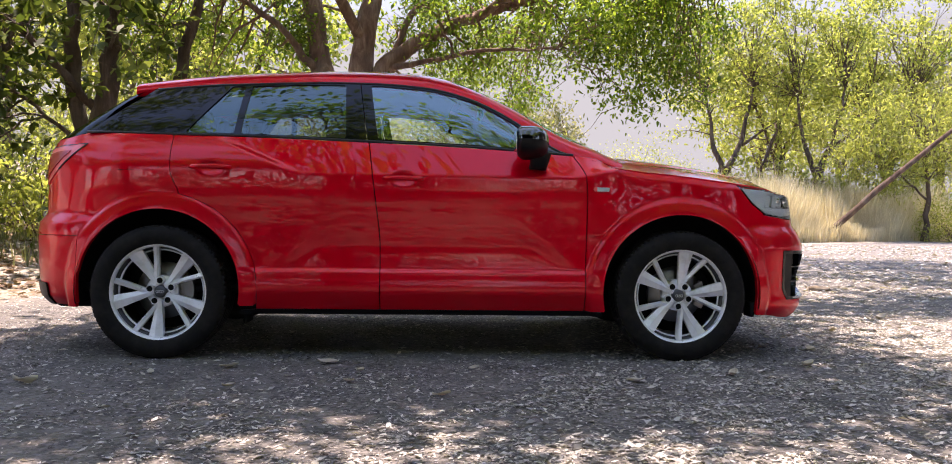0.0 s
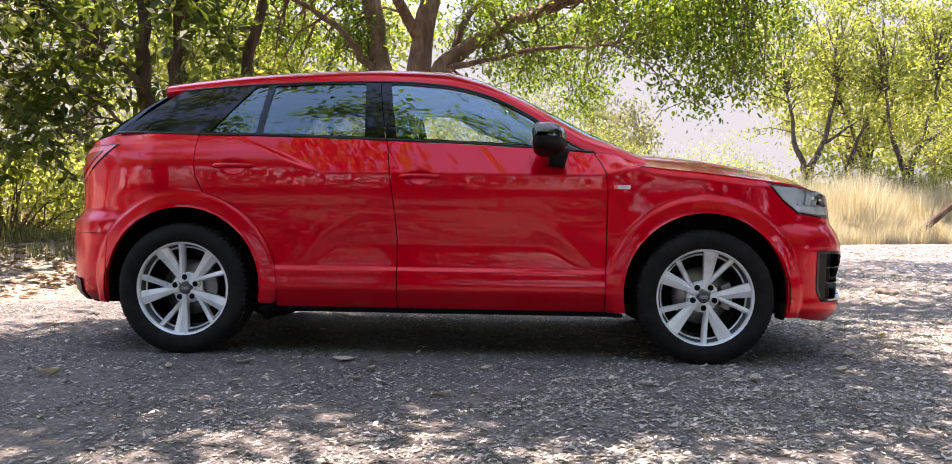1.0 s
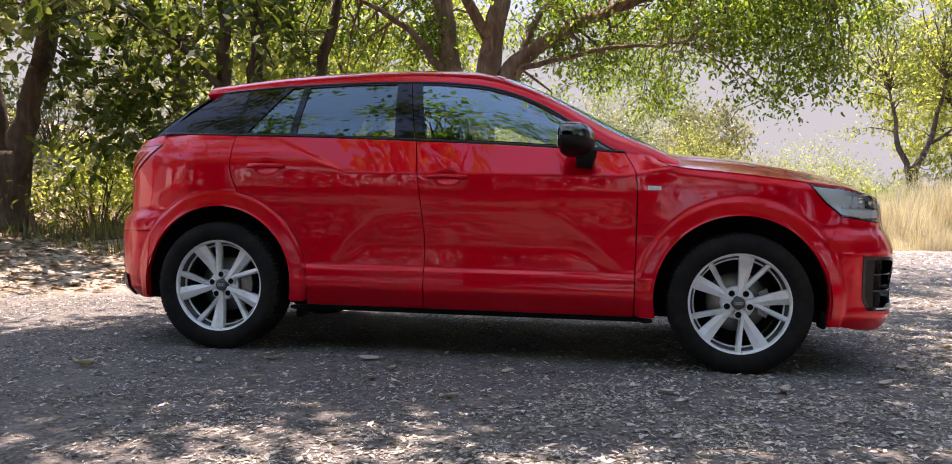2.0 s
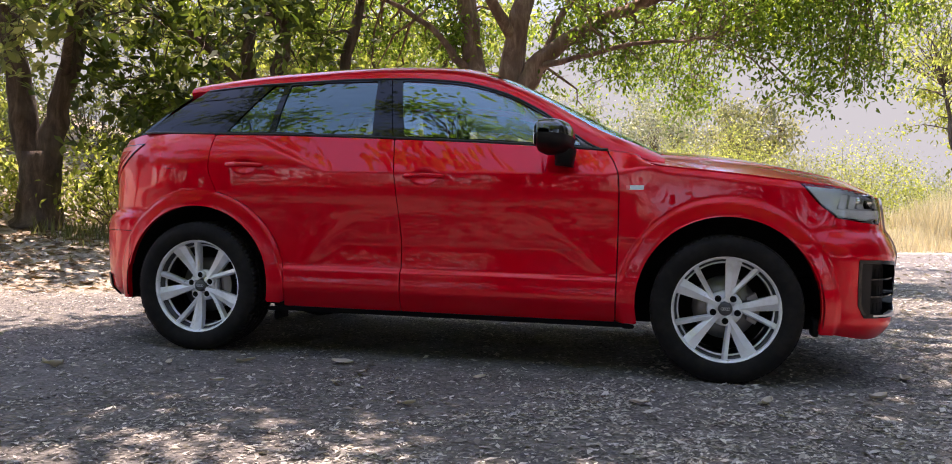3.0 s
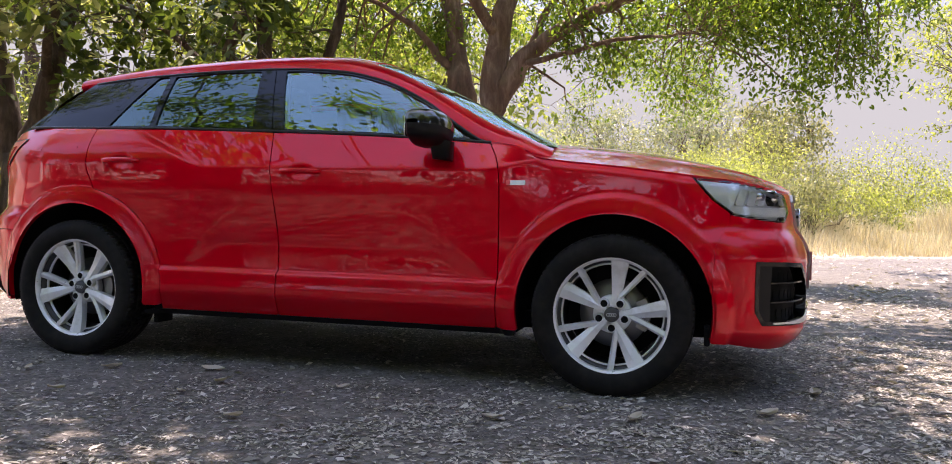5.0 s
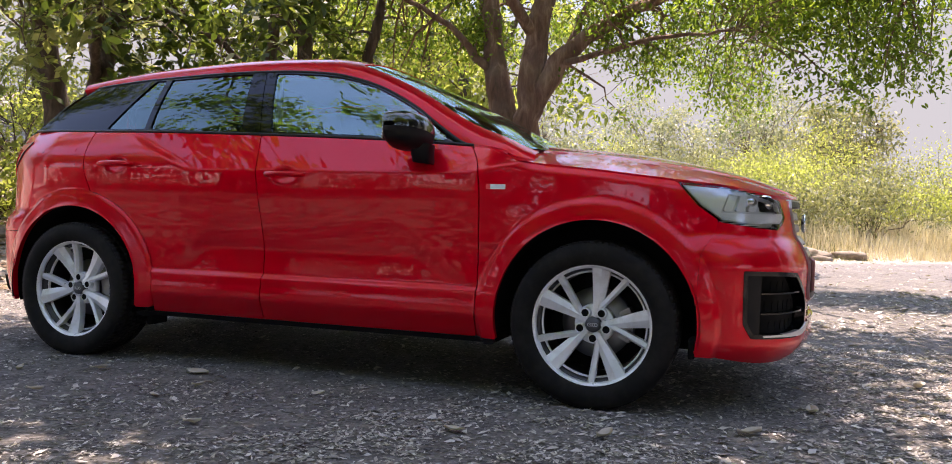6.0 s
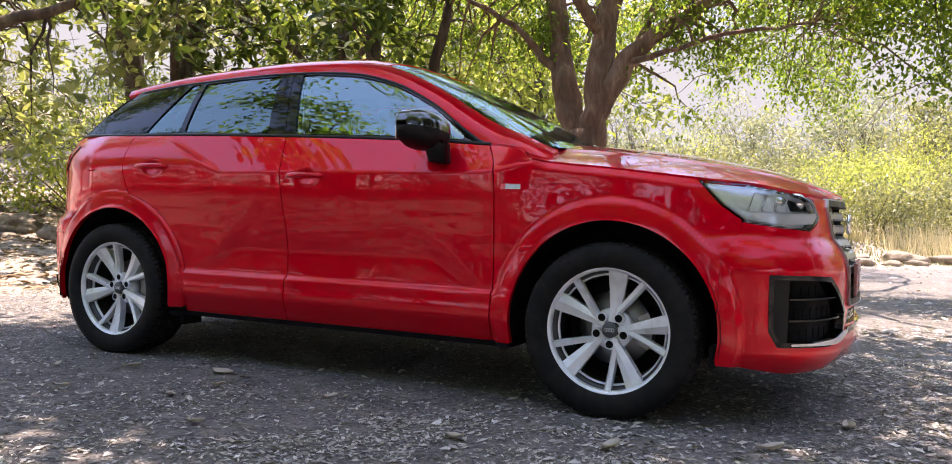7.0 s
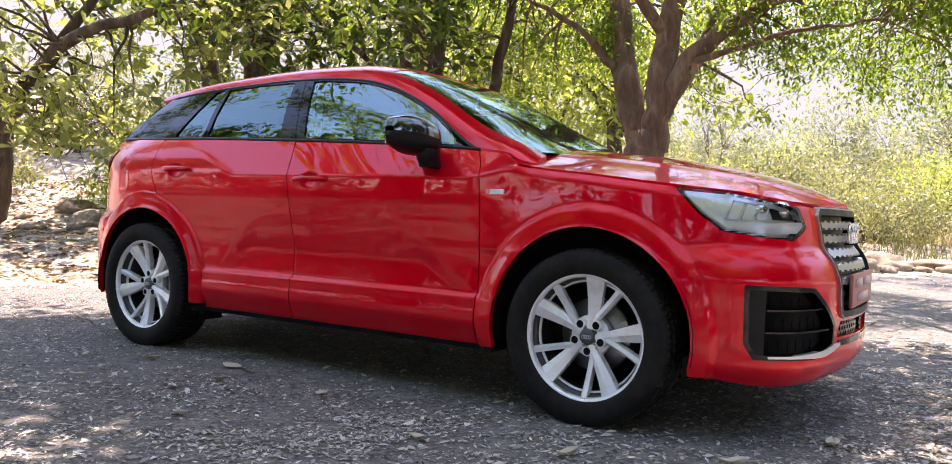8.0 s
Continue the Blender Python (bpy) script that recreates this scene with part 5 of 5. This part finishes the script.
# a bare leaning stem among feathery young leaves
stem = tagged(mesh_object("leaning_stem", *tube(bend((11.6, 19.8, gz(11.6, 19.8) - 0.05), (16.4, 18.9, 4.4), 0.01, rng, 10, 0.004), [0.105 - 0.006 * i for i in range(10)], 10, 0.2), bark_material("stem_bark", (0.085, 0.048, 0.028), (0.19, 0.115, 0.07))), "bare dark leaning tree stem", "branch")
bx, by = 16.0, 21.6
tree("young_tree", "feathery light green young tree beside the leaning stem", [([(bx, by, gz(bx, by) - 0.05), (bx + 0.1, by, 1.4), (bx - 0.1, by, 3.2)], 0.10, 0.05), ([(bx, by, 1.4), (bx - 1.0, by, 2.3), (bx - 1.8, by, 2.6)], 0.04, 0.015)],
     cloud(rng, 110, (bx - 0.8, by, 3.3), (3.0, 1.8, 1.8), 110, 1.4), LEAF_LIME, 0.17, 0.32, BARK_DARK, 31, narrow=0.2)
# far trees in the haze
for k, (bx, by, s) in enumerate([(-16, 14, 1.1), (-8.6, 11.5, 1.0), (-5.0, 14.0, 1.05), (-12.5, 9.0, 1.0), (-24, 6, 1.2), (-10, 20, 1.2), (4.8, 36, 0.75), (13.6, 28, 1.2), (18.6, 29, 1.2), (24, 34, 1.3), (16, 36, 1.2), (22, 40, 1.2), (-20, 30, 1.3), (30, 38, 1.3), (40, 30, 1.3)]):
    b0 = gz(bx, by) - 0.05
    tree("far_tree", "hazy green tree beyond the verge", [([(bx, by, b0), (bx + 0.1, by, b0 + 1.6), (bx, by, b0 + 3.4 * s)], 0.24, 0.12), ([(bx, by, b0 + 2.0), (bx + 0.9, by, b0 + 3.6 * s), (bx + 1.4, by, b0 + 5.0 * s)], 0.10, 0.04), ([(bx, by, b0 + 2.4), (bx - 0.9, by, b0 + 3.8 * s)], 0.09, 0.04)],
         cloud(rng, 80, (bx, by, b0 + 4.4 * s), (3.2 * s, 3.0, 2.8 * s), 80, b0 + 0.8), LEAF_OLIVE if k % 3 == 0 else LEAF_LIME, 0.22, 0.34, BARK_DARK, 50 + k)
# a line of trees along the far field, haze painted into their pale leaves
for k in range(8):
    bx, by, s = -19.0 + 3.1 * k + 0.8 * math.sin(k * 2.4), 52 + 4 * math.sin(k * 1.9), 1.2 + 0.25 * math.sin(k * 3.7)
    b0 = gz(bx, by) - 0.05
    tree("field_tree", "tree across the far field, haze painted into its pale leaves", [([(bx, by, b0), (bx + 0.1, by, b0 + 1.6), (bx, by, b0 + 3.4 * s)], 0.24, 0.12), ([(bx, by, b0 + 1.8), (bx + 0.9, by, b0 + 3.6 * s)], 0.10, 0.04)],
         cloud(rng, 80, (bx, by, b0 + 3.6 * s), (2.9 * s, 2.6, 3.4 * s), 66, b0 + 0.2), LEAF_HAZED, 0.26, 0.42, BARK_DARK, 40 + k)
# unseen trees added behind the camera and past the bend, for the car's reflections
for k, (bx, by, s) in enumerate([(-7.6, -10.6, 1.1), (-1.8, -11.4, 1.15), (4.0, -10.8, 1.05), (9.8, -9.8, 1.1), (-14.5, -8.5, 1.2), (17, -6, 1.3), (14.4, 1.2, 1.3), (11.6, -5.4, 1.2), (11.9, -1.6, 1.2), (15.6, 6.6, 1.3), (-20, -4, 1.3)]):
    b0 = gz(bx, by) - 0.05
    tree("unseen_roadside_tree", "unseen tree by the lane, shade painted into its dark green leaves", [([(bx, by, b0), (bx + 0.1, by, 1.6), (bx, by, 3.6 * s)], 0.28, 0.15), ([(bx, by, 2.2), (bx + 1.1, by, 4.0 * s), (bx + 1.7, by, 5.4 * s)], 0.12, 0.04), ([(bx, by, 2.6), (bx - 1.0, by, 4.2 * s)], 0.10, 0.04)],
         cloud(rng, 95, (bx, by, 4.4 * s), (3.1 * s, 2.6, 3.0 * s), 80, 1.4), LEAF_SHADED, 0.30, 0.42, BARK_DARK, 70 + k, narrow=0.5)


# unseen tall trees added on the near side; their boughs shade car and lane
for side, (bx, by) in enumerate([(-4.8, -7.4), (3.9, -7.6)]):
    g = np.random.default_rng(77 + side)
    b0 = gz(bx, by) - 0.05
    boughs = []
    while len(boughs) < 225:
        x, y = bx + g.uniform(-5.0, 4.6), g.uniform(-9.6, 4.2)
        high = -2.6 < y
        over_car = -4.4 < x < 1.5 and -0.6 < y < 3.6
        if (not high and y > -5.7 and noise.noise(Vector((x * 0.75, y * 0.75, 1.7))) < 0.12) or (x < -2.6 and y > 1.9) or (x < -3.3 and y > 0.2) or (not high and g.random() < 0.75):
            continue
        if not over_car and (noise.noise(Vector((x * 0.8, y * 0.8, 3.3))) < -0.2 or (high and -1.9 < y < 0.3 and g.random() < (0.22 if x < -1.2 else 0.88)) or (x > 0.6 and high and -0.9 < y < (2.6 if x > 1.5 else 0.5) and noise.noise(Vector((x * 1.3, y * 1.3, 8.8))) < 0.26)):
            continue
        boughs.append((x, y, g.uniform(5.2, 7.2) if high else g.uniform(3.8, 5.4) if y > -6.8 else g.uniform(4.2, 7.4), 80))
    for _ in range(34):
        boughs.append((g.uniform(-3.2, -0.6) if side == 0 else g.uniform(-0.9, 1.4), g.uniform(-0.2, 3.3), g.uniform(5.4, 7.0), 95))
    for _ in range(24):
        boughs.append((g.uniform(-3.4, -0.6) if side == 0 else g.uniform(-0.9, 1.2), g.uniform(-0.1, 1.2), g.uniform(5.4, 7.0), 95))
    for _ in range(170):
        y = g.uniform(-9.2, -4.4)
        boughs.append((bx + g.uniform(-5.4, 5.2), y, g.uniform(3.1, 3.9) if y > -6 else g.uniform(3.4, 5.2), 85))
    # hanging sprays for window reflections, a thick part shading the lane by the tail
    for cx, cy, cz in ((-3.4, -4.2, 4.9), (-1.6, -3.9, 5.2), (1.1, -4.4, 4.7), (3.0, -3.8, 5.1), (-4.6, -3.6, 5.3)):
        if (cx < -0.4) == (side == 0):
            boughs += [(cx + g.normal(0, 0.4), cy + g.normal(0, 0.3), cz + g.normal(0, 0.12), 60) for _ in range(7)]
    if side == 0:
        boughs += [(g.uniform(-4.4, -1.3), g.uniform(-0.9, 0.7), g.uniform(5.4, 7.0), 85) for _ in range(36)]
    limbs = [([(bx, by, b0), (bx + 0.1, by, 2.0), (bx, by + 0.3, 3.8)], 0.34, 0.22)]
    limbs.append(([(bx, by + 0.2, 3.4), (bx - 0.2, by + 2.0, 5.6), (bx, by + 4.6, 6.6), (bx + 0.2, by + 8.5, 6.7)], 0.035, 0.015))
    for dx in (-3.0, 3.0):
        limbs.append(([(bx, by + 4.8, 6.6), (bx + dx * 0.5, by + 6.0, 6.4), (bx + dx, by + 8.5, 6.5)], 0.035, 0.012))
    limbs.append(([(bx, by, 2.6), (bx - 1.6, by + 1.2, 3.8), (bx - 3.4, by + 1.8, 4.4)], 0.10, 0.03))
    limbs.append(([(bx, by, 2.8), (bx + 1.6, by + 0.8, 3.9), (bx + 3.4, by + 1.4, 4.5)], 0.10, 0.03))
    tree("unseen_shade_tree", "unseen tall spreading tree added to shade the lane", limbs, boughs, LEAF_MAIN, 0.15, 0.30, BARK_DARK, 90 + side, narrow=0.55)


# an unseen tall tree added past the bend to shade the lane ahead
bx, by = 12.4, -0.6
b0 = gz(bx, by) - 0.05
g = np.random.default_rng(79)
boughs = [(g.uniform(3.2, 10.0), g.uniform(2.6, 11.5), g.uniform(7.0, 8.6), 85) for _ in range(150)]
limbs = [([(bx, by, b0), (bx - 0.1, by, 2.4), (bx - 0.3, by + 0.2, 4.6)], 0.38, 0.26)]
for ex, ey in ((4.4, 4.6), (6.0, 8.4), (8.6, 10.4)):
    limbs.append(([(bx - 0.3, by + 0.2, 4.2), (bx - 1.6, by + 2.0, 6.6), ((bx + ex) / 2, (by + ey) / 2, 7.4), (ex, ey, 7.8)], 0.12, 0.03))
tree("unseen_shade_tree", "unseen tall spreading tree added to shade the lane ahead", limbs, boughs, LEAF_MAIN, 0.17, 0.36, BARK_DARK, 93, narrow=0.55)


# ---- shrubs, grass and litter ----
def shrub(x, y, r, h, mat, seed, n=26, leaves=70, size=0.09):
    g = np.random.default_rng(seed)
    z0 = gz(x, y)
    root = tagged(new("shrub"), "leafy verge shrub, near-side rows unseen and added", "shrub", "shrubs along the verge")
    root.location = (x, y, z0 - 0.03)
    cl = []
    stems = []
    for _ in range(n):
        a, q = g.uniform(0, 2 * math.pi), r * g.random() ** 0.5
        z = h * (0.15 + 0.85 * g.random() ** 0.8) * (1 - 0.45 * (q / r) ** 2)
        cl.append((q * math.cos(a), q * math.sin(a), z, leaves))
        stems.append(tube(bend((q * 0.2 * math.cos(a), q * 0.2 * math.sin(a), 0), cl[-1][:3], 0.1, g, 5, 0.05), [0.014, 0.011, 0.009, 0.006, 0.004], 5, 0, False))
    tagged(part("stem_growth", join(*stems), BARK_DARK, root), kind="stuff")
    ob = leaf_mesh("foliage", cl, 0.16 * max(1, r), size, mat, g)
    ob.parent = root


# lime leaves at (-6.4, 5.6), (-8.2, 4.4), (-7.0, 9.4) paint sunlight onto those shrubs
SHRUBS = [(-3.4, 4.6, 0.8, 0.9, LEAF_DARK), (-6.4, 5.6, 1.2, 1.3, LEAF_LIME), (-8.2, 4.4, 1.0, 0.9, LEAF_LIME), (-5.6, 7.2, 1.4, 1.6, LEAF_LIME), (-3.0, 7.6, 1.3, 1.5, LEAF_LIME), (-2.6, 9.8, 1.3, 1.4, LEAF_LIME),
          (-0.8, 12.4, 1.1, 1.1, LEAF_OLIVE), (0.4, 14.4, 1.3, 1.3, LEAF_OLIVE), (2.0, 16.0, 1.3, 1.4, LEAF_OLIVE), (-1.6, 14.6, 1.6, 1.9, LEAF_OLIVE), (4.0, 17.2, 1.5, 1.4, LEAF_OLIVE), (2.6, 20.0, 1.8, 2.2, LEAF_LIME), (5.4, 19.4, 1.3, 1.3, LEAF_LIME),
          (8.4, 22.0, 1.4, 1.4, LEAF_LIME), (12.2, 24.2, 1.6, 1.5, LEAF_OLIVE), (3.4, 26.0, 2.2, 3.2, LEAF_LIME), (0.2, 22.0, 1.9, 2.4, LEAF_OLIVE), (-4.0, 15.0, 1.7, 2.0, LEAF_LIME), (-7.0, 9.4, 1.7, 2.0, LEAF_LIME), (-10.0, 6.4, 1.3, 1.2, LEAF_LIME),
          (-9.6, 9.0, 1.5, 1.5, LEAF_OLIVE), (17.5, 22.0, 1.7, 1.6, LEAF_LIME), (-11.5, 3.2, 1.0, 0.9, LEAF_OLIVE), (-0.6, 17.0, 1.8, 2.3, LEAF_OLIVE), (-2.6, 19.0, 2.0, 2.6, LEAF_LIME), (1.4, 18.0, 1.7, 1.9, LEAF_LIME), (4.8, 22.5, 2.0, 2.4, LEAF_OLIVE), (7.0, 24.0, 2.2, 2.6, LEAF_LIME), (-5.5, 19.5, 2.2, 2.6, LEAF_OLIVE),
          (-4.6, 24.0, 2.4, 2.9, LEAF_OLIVE), (-1.6, 25.5, 2.3, 2.6, LEAF_OLIVE), (1.2, 25.0, 2.1, 2.4, LEAF_LIME), (-7.4, 22.5, 2.5, 3.0, LEAF_OLIVE), (-9.0, 17.0, 2.4, 2.8, LEAF_OLIVE)]
# unseen hedge behind the camera, added to darken the car's reflections
SHRUBS += [(-11.5 + 2.8 * k, -7.9 - 0.7 * math.sin(k * 1.7), 1.3, 1.5 + 0.5 * math.sin(k * 2.3), LEAF_SHADED) for k in range(10)]
SHRUBS += [(-13.0, 5.6, 1.4, 1.5, LEAF_OLIVE), (-15.2, 4.4, 1.5, 1.7, LEAF_DARK), (-12.2, 8.4, 1.5, 1.6, LEAF_LIME), (-17, 8.2, 1.8, 2.0, LEAF_OLIVE), (-14.5, 2.4, 1.3, 1.4, LEAF_DARK)]
# a second unseen row, added to close off the bright horizon
SHRUBS += [(-13.0 + 3.0 * k, -10.8 + 0.7 * math.sin(k * 2.1), 1.7, 2.4, LEAF_SHADED) for k in range(9)]
for k, (x, y, r, h, mat) in enumerate(SHRUBS):
    shrub(x, y, r, h, mat, 200 + k, int(22 + 12 * r), 80 if y < 12 else 150, 0.10 if y < 12 else 0.085)


def blades(name, label, spots, height, mat, seed, width=0.012):
    g = np.random.default_rng(seed)
    out = []
    for x, y, r, n in spots:
        n = int(n * 2.0)
        a, q = g.uniform(0, 2 * math.pi, n), r * g.random(n) ** 0.5
        xs, ys = x + q * np.cos(a), y + q * np.sin(a)
        for px, py in zip(xs, ys):
            d = beyond(px, py)
            if d < 0.15:
                continue
            z = gz(px, py) - 0.02
            h = height * g.uniform(0.4, 1.2) * (0.55 + 0.95 * smooth(6, 10.5, px)) * (0.75 + 0.8 * noise.noise(Vector((px * 0.7, py * 0.7, 3)))) * (0.4 + 0.6 * smooth(0.1, 1.5, d))
            b = g.uniform(0, 2 * math.pi)
            sx, sy = math.cos(b) * width, math.sin(b) * width
            lx, ly = g.normal(0, 0.2 * h, 2)
            out += [(px - sx, py - sy, z), (px + sx, py + sy, z), (px + lx + sx * 0.3, py + ly + sy * 0.3, z + h), (px + lx - sx * 0.3, py + ly - sy * 0.3, z + h)]
    ob = fast_mesh(name, np.array(out), 4, mat)
    return tagged(ob, label, "grass", kind="stuff")


blades("dry_grass", "tall straw-coloured dry grass along the lane", [(3.6, 16.4, 2.4, 2600), (7.6, 17.6, 2.6, 3000), (11.5, 20.2, 2.6, 2600), (15.5, 22.5, 3.0, 2200), (9.8, 19.6, 3.0, 2400), (19, 25, 4, 2000), (6.0, 16.6, 1.8, 2200), (9.0, 18.4, 2.0, 2200), (13.0, 20.6, 2.2, 2200), (9.5, 18.0, 1.5, 2400), (11.5, 19.3, 1.5, 2400), (13.5, 20.6, 1.6, 2400), (15.5, 21.8, 1.5, 2000), (17.5, 23.2, 1.6, 2000), (12.5, 21.5, 2.6, 3600), (15.5, 23.5, 2.6, 3600), (9.5, 20.5, 2.4, 3000), (18.5, 25.5, 2.6, 2600), (13.5, 20.5, 1.8, 3000), (15.2, 21.4, 1.8, 3000), (11.5, 19.8, 1.6, 2400), (17.0, 22.6, 1.6, 2400)], 1.05, STRAW, 301, 0.008)
blades("green_grass", "rough green grass under the shrubs", [(1.6, 14.6, 2.2, 1500), (-1.2, 10.6, 1.6, 1200), (5.6, 18.6, 2.4, 1400), (-5.0, 5.2, 2.0, 900), (-3.0, 6.4, 1.6, 900), (12, 19, 3, 900), (-6.5, 6.5, 2.0, 700)], 0.42, LEAF_OLIVE, 302, 0.010)


def litter(name, label, n, box_xy, size, mat, seed, keep):
    """Flat dry leaves and scraps lying on the ground."""
    g = np.random.default_rng(seed)
    out = []
    x0, x1, y0, y1 = box_xy
    for x, y in zip(g.uniform(x0, x1, n), g.uniform(y0, y1, n)):
        if g.random() > keep(x, y):
            continue
        z = gz(x, y) + 0.003
        a, l = g.uniform(0, 2 * math.pi), size * g.uniform(0.35, 1.3)
        w = l * g.uniform(0.25, 0.55)
        c, s = math.cos(a), math.sin(a)
        t1, t2, t3 = g.uniform(0, 0.25, 3) * l
        out += [(x - c * l / 2, y - s * l / 2, z), (x - s * w / 2, y + c * w / 2, z + t1), (x + c * l / 2, y + s * l / 2, z + t2), (x + s * w / 2, y - c * w / 2, z + t3 * 0.6)]
    return tagged(fast_mesh(name, np.array(out), 4, mat), label, "leaf litter", kind="stuff")


def patchy(x, y):
    d = beyond(x, y)
    base = 0.18 + 0.78 * smooth(-0.2, 1.3, x - 0.4 * y - 0.6) * smooth(-4.4, -2.6, y)
    if d > -0.6:
        base = max(base, 0.75)
    return base * (0.3 + 0.7 * smooth(-0.35, 0.25, noise.noise(Vector((x * 1.1, y * 1.1, 7))) + 0.15))


def shredded(x, y):
    """Thick drifts on the sunny side, thin in the wheel track by the car's tail."""
    base = 0.10 + 0.9 * smooth(-1.6, 1.4, x - 0.5 * y - 1.0 + 1.2 * noise.noise(Vector((x * 0.6, y * 0.9, 11))))
    clump = smooth(-0.12, 0.3, noise.noise(Vector((x * 2.2, y * 3.0, 21))) + 0.5 * noise.noise(Vector((x * 7.0, y * 8.0, 31))) + 0.05)
    return base * (0.12 + 0.88 * clump) * (0.35 + 0.65 * smooth(-0.9, -1.3, y) if abs(x) < 2.1 and y < 0.9 else 1.0)


litter("leaf_scraps", "pale dry leaf scraps trodden into the lane", 60000, (-6, 7, -3.9, 6), 0.040, LITTER, 401, patchy)
litter("leaf_shreds", "pale shredded dry leaves thick on the lane", 240000, (-3.6, 6.0, -2.7, 1.4), 0.024, LITTER, 405, shredded)
litter("dead_leaves", "brown dead leaves on the bank", 26000, (-11, 2, 0.0, 9), 0.11, LITTER_BROWN, 402, lambda x, y: 0.8 * smooth(-0.5, 0.5, beyond(x, y)))
litter("gravel_chips", "small pale stone chips on the lane", 110000, (-4.5, 5.5, -3.3, 1.2), 0.020, CHIPS, 404, lambda x, y: 0.25 + 0.75 * smooth(-0.3, 0.3, noise.noise(Vector((x * 2.3, y * 2.3, 5)))))
litter("far_scraps", "pale scraps on the far lane", 16000, (1, 16, 2, 17), 0.09, LITTER, 403, patchy)


def fallen_leaf(x, y, size, turn, curl, mat):
    """One whole dry leaf with a midrib and curled edges."""
    v, f = [], []
    n = 9
    for i in range(n):
        s = i / (n - 1)
        w = size * 0.30 * math.sin(math.pi * min(1, s * 1.02)) ** 0.8 * (1 - 0.3 * s)
        for j in range(5):
            q = j / 2 - 1
            v.append((size * (s - 0.5), q * w, curl * size * (0.35 * q * q + 0.9 * (s - 0.5) ** 2 + 0.10 * math.sin(7 * s + 3 * q)) + (0.0015 if j == 2 else 0)))
    for i in range(n - 1):
        for j in range(4):
            f.append((i * 5 + j, (i + 1) * 5 + j, (i + 1) * 5 + j + 1, i * 5 + j + 1))
    ob = mesh_object("fallen_leaf", v, f, mat)
    ob.modifiers.new("thick", "SOLIDIFY").thickness = 0.0012
    ob.matrix_basis = pose(x, y, gz(x, y) + 0.010, 14 * math.sin(turn), 9 * math.cos(3 * turn), turn)
    return tagged(ob, "curled pale dry leaf lying on the gravel", "leaf", "fallen leaves on the lane")


LEAVES_AT = [(-0.89, -1.10, 0.11, 30, 0.3), (-0.27, -1.20, 0.09, 80, 0.35), (-1.63, -1.49, 0.12, 10, 0.6), (-0.45, -0.98, 0.13, 15, 0.2), (-0.30, -1.43, 0.08, 140, 0.3), (1.44, -1.25, 0.10, 60, 0.5), (0.25, -1.12, 0.07, 20, 0.3),
             (2.12, -0.54, 0.11, 100, 0.4), (-0.78, -1.55, 0.08, 50, 0.4), (0.95, -1.40, 0.10, 170, 0.3), (1.9, -1.0, 0.12, 35, 0.4), (2.6, 0.2, 0.13, 75, 0.5), (0.1, -1.7, 0.09, 5, 0.4), (-1.2, -1.25, 0.07, 110, 0.3), (3.3, 0.9, 0.14, 20, 0.5)]
for x, y, s, a, c in LEAVES_AT:
    fallen_leaf(x, y, s * 0.8, a, c, DRY_LEAF)


def stone(x, y, r, seed):
    g = np.random.default_rng(seed)
    bm = bmesh.new()
    bmesh.ops.create_icosphere(bm, subdivisions=3 if r > 0.2 else 2, radius=r)
    o = Vector(g.uniform(0, 50, 3))
    for q in bm.verts:
        p = q.co / r
        q.co *= 1 + 0.5 * noise.noise(p * 0.9 + o) + 0.32 * noise.noise(p * 2.3 + o) + 0.16 * noise.noise(p * 5.5 + o)
        q.co.z *= 0.48
        q.co.x *= 1.25
    v, f = [tuple(q.co) for q in bm.verts], []
    bm.verts.ensure_lookup_table()
    f = [tuple(q.index for q in face.verts) for face in bm.faces]
    bm.free()
    ob = mesh_object("stone", v, f, STONE)
    ob.location = (x, y, gz(x, y) + r * 0.12)
    return tagged(ob, "rough sandy-brown stone at the edge of the lane", "stone", "stones by the lane")


STONE = Mat("stone", (0.22, 0.19, 0.16), 0.9)
STONE.link("Base Color", STONE.ramp(STONE.noise(9, 6), [(0.3, (0.13, 0.098, 0.068)), (0.7, (0.36, 0.29, 0.21))])).bump(STONE.noise(22, 6), 0.6, 0.02)
STONE = STONE.m
for k, (x, y, r) in enumerate([(3.9, 3.2, 0.09), (1.5, 12.2, 0.16), (1.9, 12.5, 0.20), (2.4, 12.9, 0.15), (1.1, 12.0, 0.13), (2.8, 13.4, 0.18), (-7.8, 3.0, 0.14), (-8.6, 2.6, 0.18), (-9.3, 2.9, 0.12), (0.2, 10.5, 0.22), (0.6, 11.3, 0.30), (1.0, 11.5, 0.17), (0.9, 12.1, 0.34), (1.7, 12.8, 0.30), (2.6, 13.6, 0.32), (3.4, 14.2, 0.26), (-0.2, 10.1, 0.18), (-7.2, 3.4, 0.30), (-8.2, 3.3, 0.36), (-9.0, 3.5, 0.28)]):
    stone(x, y, r, 500 + k)
